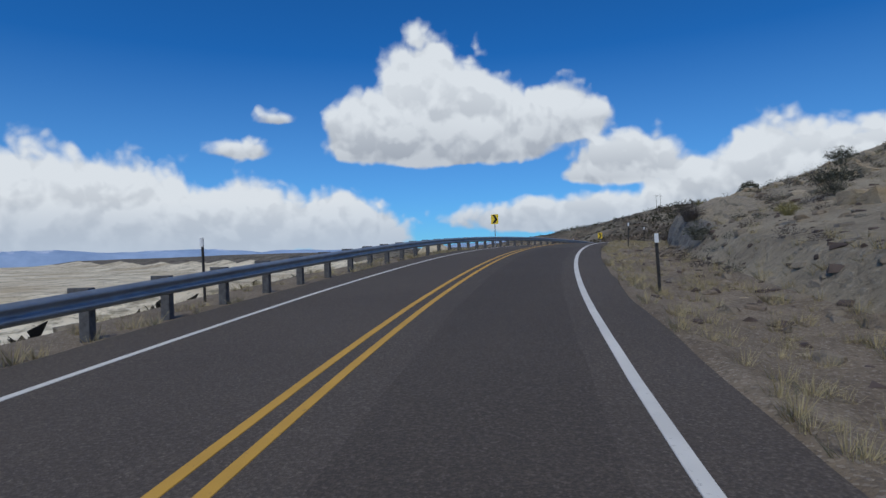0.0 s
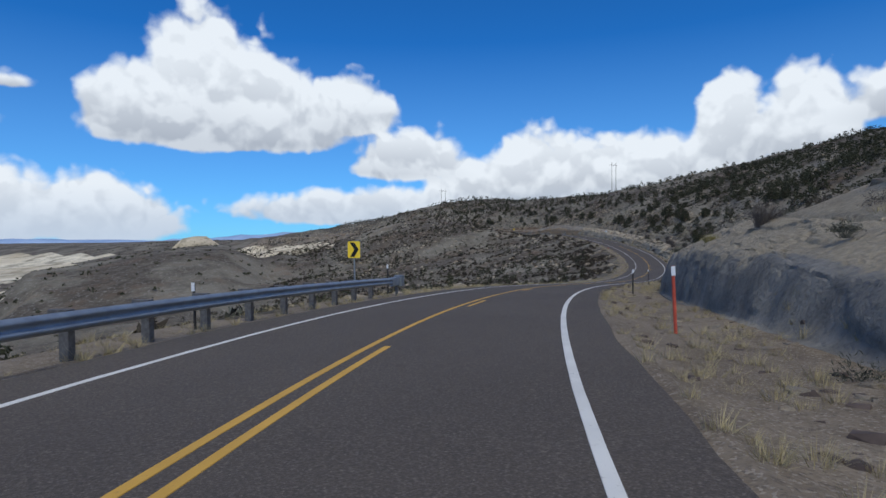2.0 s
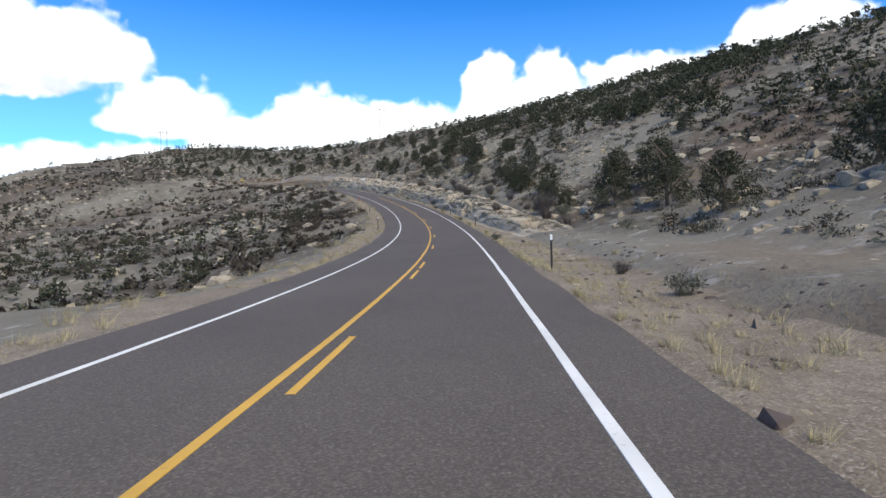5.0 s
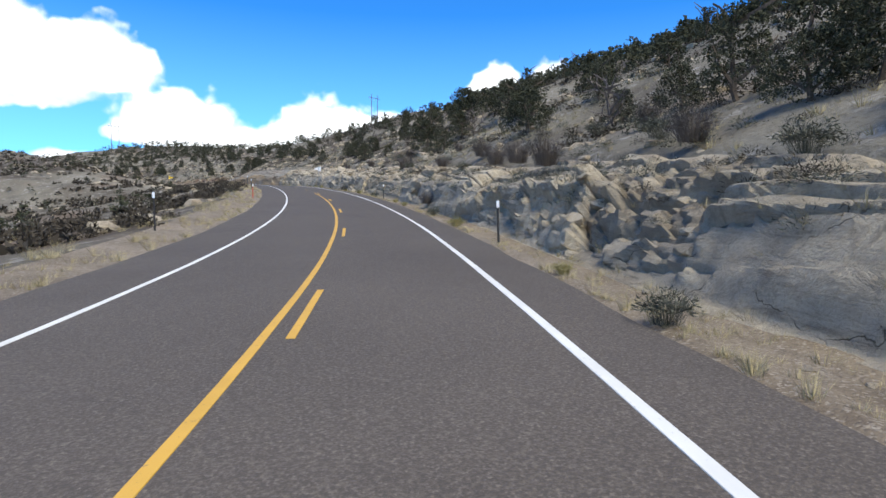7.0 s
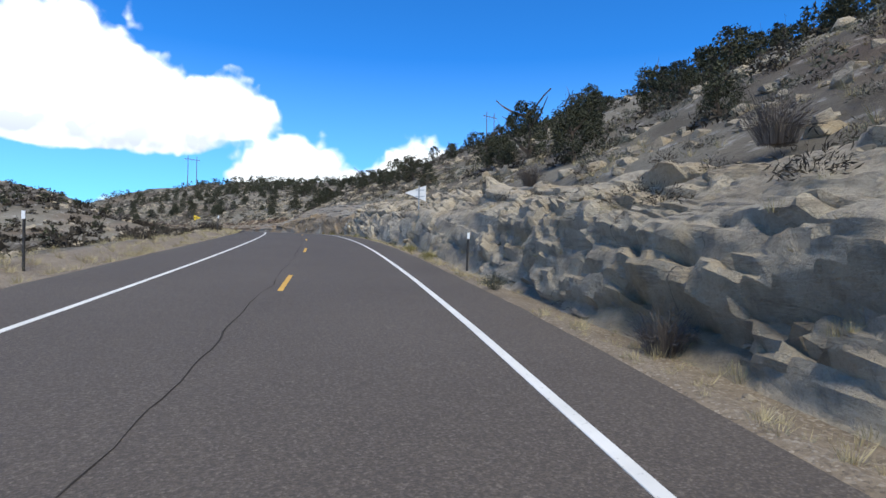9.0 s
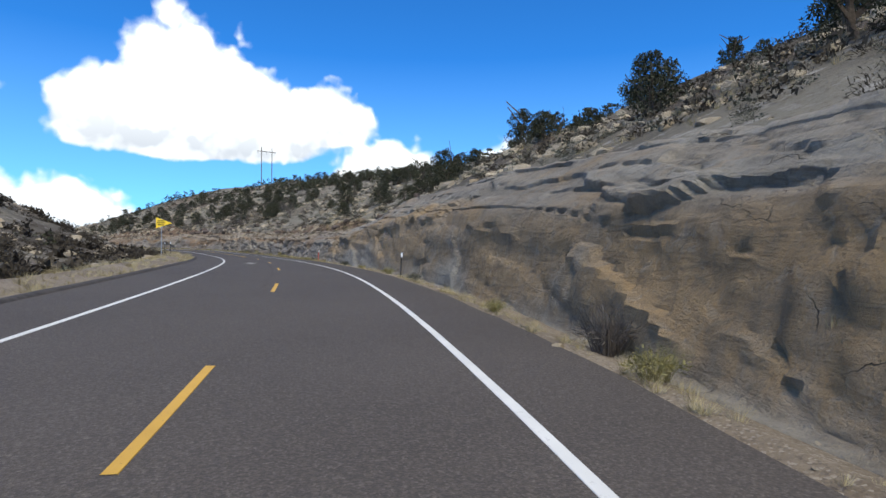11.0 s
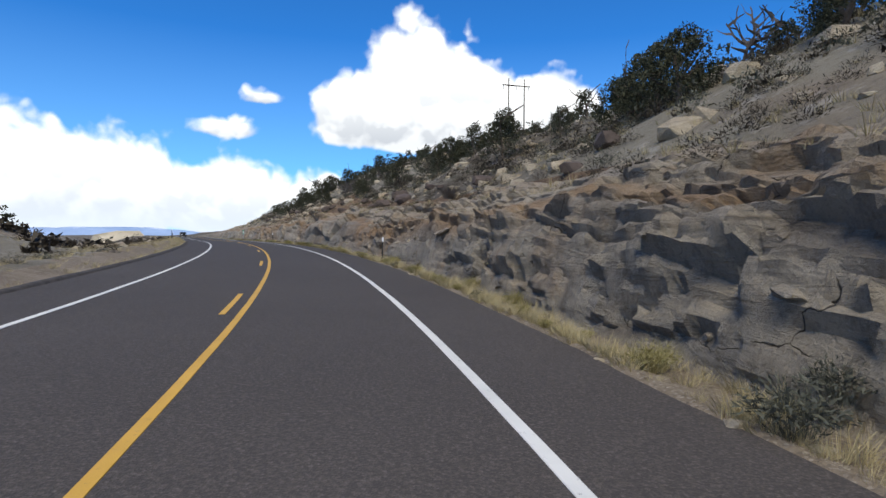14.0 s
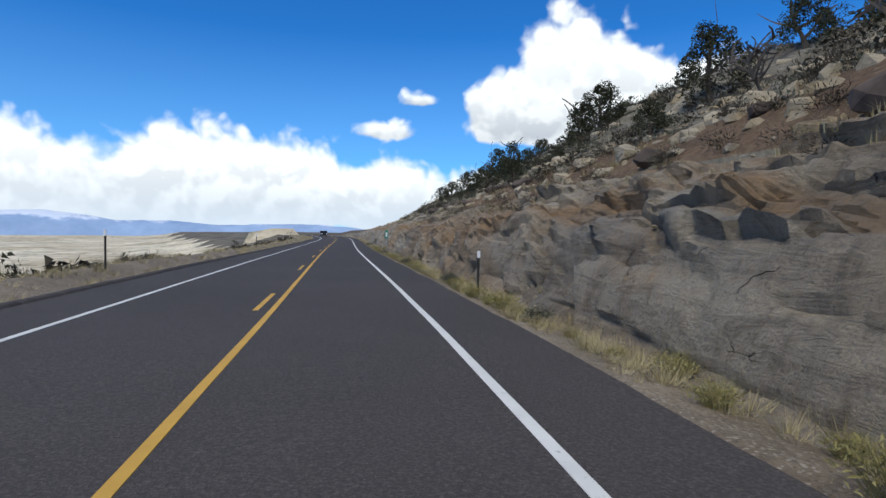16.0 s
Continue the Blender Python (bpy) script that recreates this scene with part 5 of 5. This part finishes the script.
for k in range(40):
    s = float(G.uniform(416, 560)) if k < 30 else float(G.uniform(380, 412))
    r = float(cut_foot(s) + cut_run(s) * G.uniform(1.1, 1.9))
    size = float(G.uniform(0.45, 1.25))
    ob = new("boulder", DARK_STONES[k % 4])
    ob.matrix_basis = Matrix.Translation(on_land(s, -r, 0.12 * size)) @ Euler((0.2, 0.1, float(G.uniform(0, 6.28)))).to_matrix().to_4x4() @ Matrix.Diagonal((size * 1.3, size, size * 0.9, 1))
    tagged(ob, "dark brown boulder resting on the rim of the cut", "boulder", "boulders on the rim")


# ---- guardrail ----
rail_lat = knots("-60:4.35 39:4.5 61:4.55 71:4.8 80:5.25")


def build_guardrail():
    rail = new("guardrail")
    rail.empty_display_size = 0.3
    rail.matrix_basis = Matrix.Translation(on_road(20, 4.5))
    inv = rail.matrix_basis.inverted()
    tagged(rail, "galvanised steel guardrail on short grey posts", "guardrail", kind="")
    s = np.arange(-57, 79.01, 0.95)
    prof = [(-0.155, 0.0), (-0.125, -0.035), (-0.105, -0.08), (-0.06, -0.083), (-0.035, -0.04), (0, -0.022), (0.035, -0.04), (0.06, -0.083), (0.105, -0.08), (0.125, -0.035), (0.155, 0.0)]
    loop = prof + [(a, b + 0.008) for a, b in prof[::-1]]
    v = np.stack([on_road(s, rail_lat(s) + b, 0.58 + a) for a, b in loop], 1)
    n = len(loop)
    i = np.arange(len(s) - 1)[:, None] * n + np.arange(n)[None]
    j = np.arange(len(s) - 1)[:, None] * n + (np.arange(n)[None] + 1) % n
    f = np.stack([i, j, j + n, i + n], -1).reshape(-1, 4)
    beam = new("beam", mesh_of("beam", v.reshape(-1, 3), f, STEEL, True))
    beam.parent, beam.matrix_parent_inverse = rail, inv
    tagged(beam, "corrugated galvanised steel beam")
    bmp = box(bmesh.new(), (0.15, 0.18, 1.5), (0, 0, -0.06), None, 0.012)
    post_me = bm_mesh("post", bmp, POST_WOOD)
    block_me = bm_mesh("blockout", box(bmesh.new(), (0.13, 0.2, 0.34), (0, 0, 0), None, 0.012), POST_WOOD)
    bolt_me = bm_mesh("bolt", rod(bmesh.new(), (0, -0.012, 0), (0, 0.012, 0), 0.022, 0.018, 8), STEEL)
    for k in range(72):
        x = -56.5 + 1.905 * k
        if x > 78.5:
            break
        la = float(rail_lat(x))
        turn = Euler((0, 0, radians(heading(x) + 90))).to_matrix().to_4x4()
        pb = on_road(x, la + 0.31, 0.05)
        po = new("post", post_me)
        po.parent, po.matrix_parent_inverse = rail, inv
        po.matrix_basis = Matrix.Translation(pb) @ turn
        bl = new("blockout", block_me)
        bl.parent = po
        bl.matrix_basis = pose(0, 0.195, 0.52)
        bo = new("bolt", bolt_me)
        bo.parent = po
        bo.matrix_basis = pose(0, 0.335, 0.53)
    # the flared impact head at its end
    head = part("impact_head", box(bmesh.new(), (0.95, 0.16, 0.40), (-0.25, 0, 0.58), None, 0.02), STEEL, rail, "boxy galvanised steel end head")
    for dy in (-0.19, 0.19):
        part("side_plate", box(bmesh.new(), (0.34, 0.012, 0.50), (0.34, dy, 0.58), None, 0.004), STEEL, head)
    for zz in (0.335, 0.58, 0.825):
        part("rib", box(bmesh.new(), (0.34, 0.36, 0.014), (0.34, 0, zz), None, 0.004), STEEL, head)
    part("face_plate", box(bmesh.new(), (0.02, 0.36, 0.48), (0.22, 0, 0.58), None, 0.005), STEEL, head)
    head.matrix_parent_inverse = inv
    head.matrix_basis = Matrix.Translation(on_road(79.4, 5.2)) @ pose(0, 0, 0, 0, 0, heading(80) + 90)
    lm = part("leg", box(bmesh.new(), (0.1, 0.12, 0.9), (0, 0, 0.1), None, 0.01), POST_WOOD, rail)
    lm.matrix_parent_inverse = inv
    lm.matrix_basis = head.matrix_basis


build_guardrail()


# ---- delineator posts ----
def delineator(s, lat, tall=1.25, paint=DARK_STEEL, words="dark steel delineator post with a white reflector", tilt=0.0):
    ob = new("delineator_post")
    p = on_land(s, lat)
    ob.matrix_basis = Matrix.Translation(p) @ pose(0, 0, 0, 0, tilt, heading(s))
    bm = bmesh.new()
    prof = [(-0.035, 0.012), (-0.022, 0.012), (-0.016, -0.012), (0.016, -0.012), (0.022, 0.012), (0.035, 0.012), (0.035, 0.007), (0.026, 0.007), (0.019, -0.018), (-0.019, -0.018), (-0.026, 0.007), (-0.035, 0.007)]
    lo, hi = [bm.verts.new((x, y, -0.3)) for x, y in prof], [bm.verts.new((x, y, tall)) for x, y in prof]
    for i in range(len(prof)):
        j = (i + 1) % len(prof)
        bm.faces.new((lo[i], lo[j], hi[j], hi[i]))
    bm.faces.new(hi)
    part("post", bm, paint, ob)
    part("reflector", box(bmesh.new(), (0.085, 0.012, 0.20), (0, -0.026, tall - 0.11), None, 0.003), REFLECTOR, ob, "white reflective plate")
    tagged(ob, words, "road post", "delineator posts")


for s, lat, tall in ((11.5, -4.7, 1.3), (35.5, -5.1, 1.45), (49.4, -5.2, 1.35), (85.9, -5.5, 1.3), (115.6, -5.0, 1.5), (158.7, -4.9, 1.3), (197.7, -4.7, 1.3), (219.0, -4.7, 1.25), (250.5, -4.8, 1.25),
                     (288.2, -5.3, 1.25), (330.2, -5.3, 1.2), (361.8, -5.6, 1.2), (423.8, -5.2, 1.2), (452.8, -5.3, 1.2), (501.3, -5.2, 1.25),
                     (10.7, 5.6, 1.5), (80.0, 5.9, 1.5), (65.5, 5.3, 1.1), (196.1, 5.2, 1.55), (224.1, 6.4, 1.35), (273.2, 6.0, 1.2), (285.5, 6.2, 1.45), (319.2, 6.6, 1.3), (403.3, 7.2, 1.3), (427.3, 6.4, 1.3), (506.8, 6.3, 1.4), (541.9, 6.3, 1.3)):
    delineator(s, lat, tall, tilt=float(G.uniform(-3, 3)))
delineator(66.6, -5.4, 1.45, RUST_STEEL, "red-painted delineator post with a white top", -2.0)
delineator(391.0, -5.8, 1.15, RUST_STEEL, "red-painted delineator post with a white top", 4.0)
delineator(251.0, 5.6, 1.2, RUST_STEEL, "red-painted delineator post with a white top", 0.0)


# ---- signs ----
def plate(outline, thick, y=0.0):
    bm = bmesh.new()
    a = [bm.verts.new((x, y, z)) for x, z in outline]
    b = [bm.verts.new((x, y + thick, z)) for x, z in outline]
    bm.faces.new(a), bm.faces.new(b[::-1])
    for i in range(len(a)):
        j = (i + 1) % len(a)
        bm.faces.new((a[j], a[i], b[i], b[j]))
    bmesh.ops.recalc_face_normals(bm, faces=bm.faces)
    return bm


def sign_at(name, s, lat, turn, words, category):
    ob = new(name)
    ob.matrix_basis = Matrix.Translation(on_land(s, lat)) @ pose(0, 0, 0, 0, 0, heading(s) + turn)
    return tagged(ob, words, category)


def rounded(w, h, r):
    pts = []
    for cx, cz, a0 in ((w - r, h - r, 0), (-w + r, h - r, 90), (-w + r, -h + r, 180), (w - r, -h + r, 270)):
        pts += [(cx + r * math.cos(radians(a0 + a)), cz + r * math.sin(radians(a0 + a))) for a in (0, 30, 60, 90)]
    return pts


def chevron_sign(s, lat, centre, turn):
    ob = sign_at("chevron_sign", s, lat, turn, "yellow chevron warning sign on a steel post", "road sign")
    tagged(ob, group="chevron signs")
    panel = part("panel", plate([(x, z + centre) for x, z in rounded(0.305, 0.38, 0.04)], 0.004), SIGN_YELLOW, ob, "yellow reflective plate")
    w = [(-0.20, 0.33), (0.02, 0.33), (0.24, 0.0), (0.02, -0.33), (-0.20, -0.33), (0.02, 0.0)]
    part("chevron", plate([(x, z + centre) for x, z in w], 0.003, -0.0035), SIGN_BLACK, panel, "black chevron")
    part("post", box(bmesh.new(), (0.055, 0.05, centre + 0.7), (0.0, 0.035, (centre + 0.7) / 2 - 0.35), None, 0.006), STEEL, ob)
    for dz in (-0.25, 0.25):
        part("bolt", rod(bmesh.new(), (0, -0.008, centre + dz), (0, 0.002, centre + dz), 0.012, 0.012, 8), STEEL, ob)


chevron_sign(42.9, 5.35, 2.28, -2)
chevron_sign(78.2, 6.8, 2.25, 0)


def pennant_sign(s, lat, centre, turn, words):
    ob = sign_at("pennant_sign", s, lat, turn, words, "road sign")
    panel = part("panel", plate([(-0.6, 0.45 + centre), (-0.6, centre - 0.45), (0.6, centre)], 0.004), SIGN_YELLOW, ob, "yellow pennant-shaped plate")
    part("back", plate([(-0.6, 0.45 + centre), (-0.6, centre - 0.45), (0.6, centre)], 0.003, 0.0045), SIGN_BACK, ob, "bare aluminium back")
    part("post", box(bmesh.new(), (0.06, 0.05, centre + 0.8), (-0.2, 0.04, (centre + 0.8) / 2 - 0.4), None, 0.006), STEEL, ob)
    for z in (-0.18, 0.18):
        part("brace", box(bmesh.new(), (0.5, 0.02, 0.04), (-0.25, 0.02, centre + z), None, 0.004), STEEL, ob)
    for i, (z, w) in enumerate(((0.16, 0.5), (0.0, 0.62), (-0.16, 0.5))):
        part("lettering", box(bmesh.new(), (w, 0.002, 0.075), (-0.24, -0.0025, centre + z), None, 0.0), SIGN_BLACK, panel, "bar of dark lettering")


pennant_sign(387.4, 7.5, 2.75, -4, "yellow pennant-shaped warning sign on a post")
pennant_sign(302.0, -5.9, 2.45, 176, "bare metal back of a pennant-shaped sign")


def marker_sign(s, lat):
    ob = sign_at("marker_sign", s, lat, 0, "small green marker sign on a post", "road sign")
    panel = part("panel", plate([(x, z + 1.6) for x, z in rounded(0.15, 0.38, 0.03)], 0.004), SIGN_GREEN, ob)
    part("lettering", box(bmesh.new(), (0.16, 0.002, 0.4), (0, -0.0025, 1.58)), REFLECTOR, panel, "pale bar of lettering")
    part("post", box(bmesh.new(), (0.05, 0.04, 2.3), (0, 0.03, 0.8), None, 0.005), STEEL, ob)


marker_sign(538.0, -5.6)


# ---- power line ----
def pylon(x, y, top, turn):
    st0, la0, _, rz0, _ = station(np.array([x]), np.array([y]))
    foot = float(land(st0, la0)[0] + rz0[0]) - 0.6
    ob = new("utility_pole")
    ob.matrix_basis = Matrix.Translation((x, y, foot)) @ pose(0, 0, 0, 0, 0, turn)
    h = max(top - foot, 9.0)
    for dx in (-2.1, 2.1):
        part("pole", rod(bmesh.new(), (dx, 0, 0), (dx, 0, h), 0.19, 0.13, 10), POLE_WOOD, ob)
    part("crossarm", box(bmesh.new(), (7.4, 0.18, 0.26), (0, 0.2, h - 1.7), None, 0.02), POLE_WOOD, ob)
    for dx in (-3.4, 0.0, 3.4):
        bm = bmesh.new()
        for k in range(6):
            rod(bm, (dx, 0.2, h - 1.9 - 0.16 * k), (dx, 0.2, h - 2.0 - 0.16 * k), 0.12, 0.06, 8)
        part("insulator", bm, SIGN_BACK, ob, "hanging string of grey insulators")
    tagged(ob, "wooden two-legged utility pole with a crossarm on the ridge", "utility pole", "utility poles")


pylon(285.2, 398.1, 57.5, 10)
pylon(196.8, 515.6, 47.0, 15)
pylon(165.0, 710.0, 28.0, 20)


# ---- far car in the oncoming lane ----
def build_car(s, lat):
    ob = new("car")
    ob.matrix_basis = Matrix.Translation(on_road(s, lat, 0.02)) @ pose(0, 0, 0, 0, 0, heading(s))
    side = [(-2.2, 0.35), (-2.25, 0.75), (-2.1, 0.98), (-1.0, 1.08), (-0.45, 1.58), (1.5, 1.66), (2.1, 1.1), (2.2, 0.8), (2.15, 0.35)]
    bm = bmesh.new()
    prev = None
    for x in (-0.92, -0.86, 0.86, 0.92):
        k = 1.0 if abs(x) < 0.9 else 0.93
        ring = [bm.verts.new((x, y * k, 0.95 + (z - 0.95) * k)) for y, z in side]
        if prev:
            for i in range(len(ring)):
                j = (i + 1) % len(ring)
                bm.faces.new((prev[i], prev[j], ring[j], ring[i]))
        else:
            bm.faces.new(ring[::-1])
        prev = ring
    bm.faces.new(prev)
    bmesh.ops.recalc_face_normals(bm, faces=bm.faces)
    part("body", bm, CAR_PAINT, ob)
    part("windscreen", box(bmesh.new(), (1.5, 0.02, 0.62), (0, -0.76, 1.33), Euler((radians(48), 0, 0)).to_matrix().to_4x4(), 0.005), GLASS_DARK, ob)
    for x in (-0.62, 0.62):
        part("headlight", box(bmesh.new(), (0.34, 0.06, 0.16), (x, -2.24, 0.78), None, 0.02), REFLECTOR, ob, "clear headlight")
    for x in (-0.82, 0.82):
        for y in (-1.4, 1.35):
            wheel = part("wheel", rod(bmesh.new(), (x - 0.11, y, 0.34), (x + 0.11, y, 0.34), 0.34, 0.34, 18), RUBBER, ob)
            part("rim", rod(bmesh.new(), (x - 0.115, y, 0.34), (x + 0.115, y, 0.34), 0.2, 0.2, 12), STEEL, wheel)
    tagged(ob, "dark car standing far along the oncoming lane", "car")


build_car(648.0, 1.6)
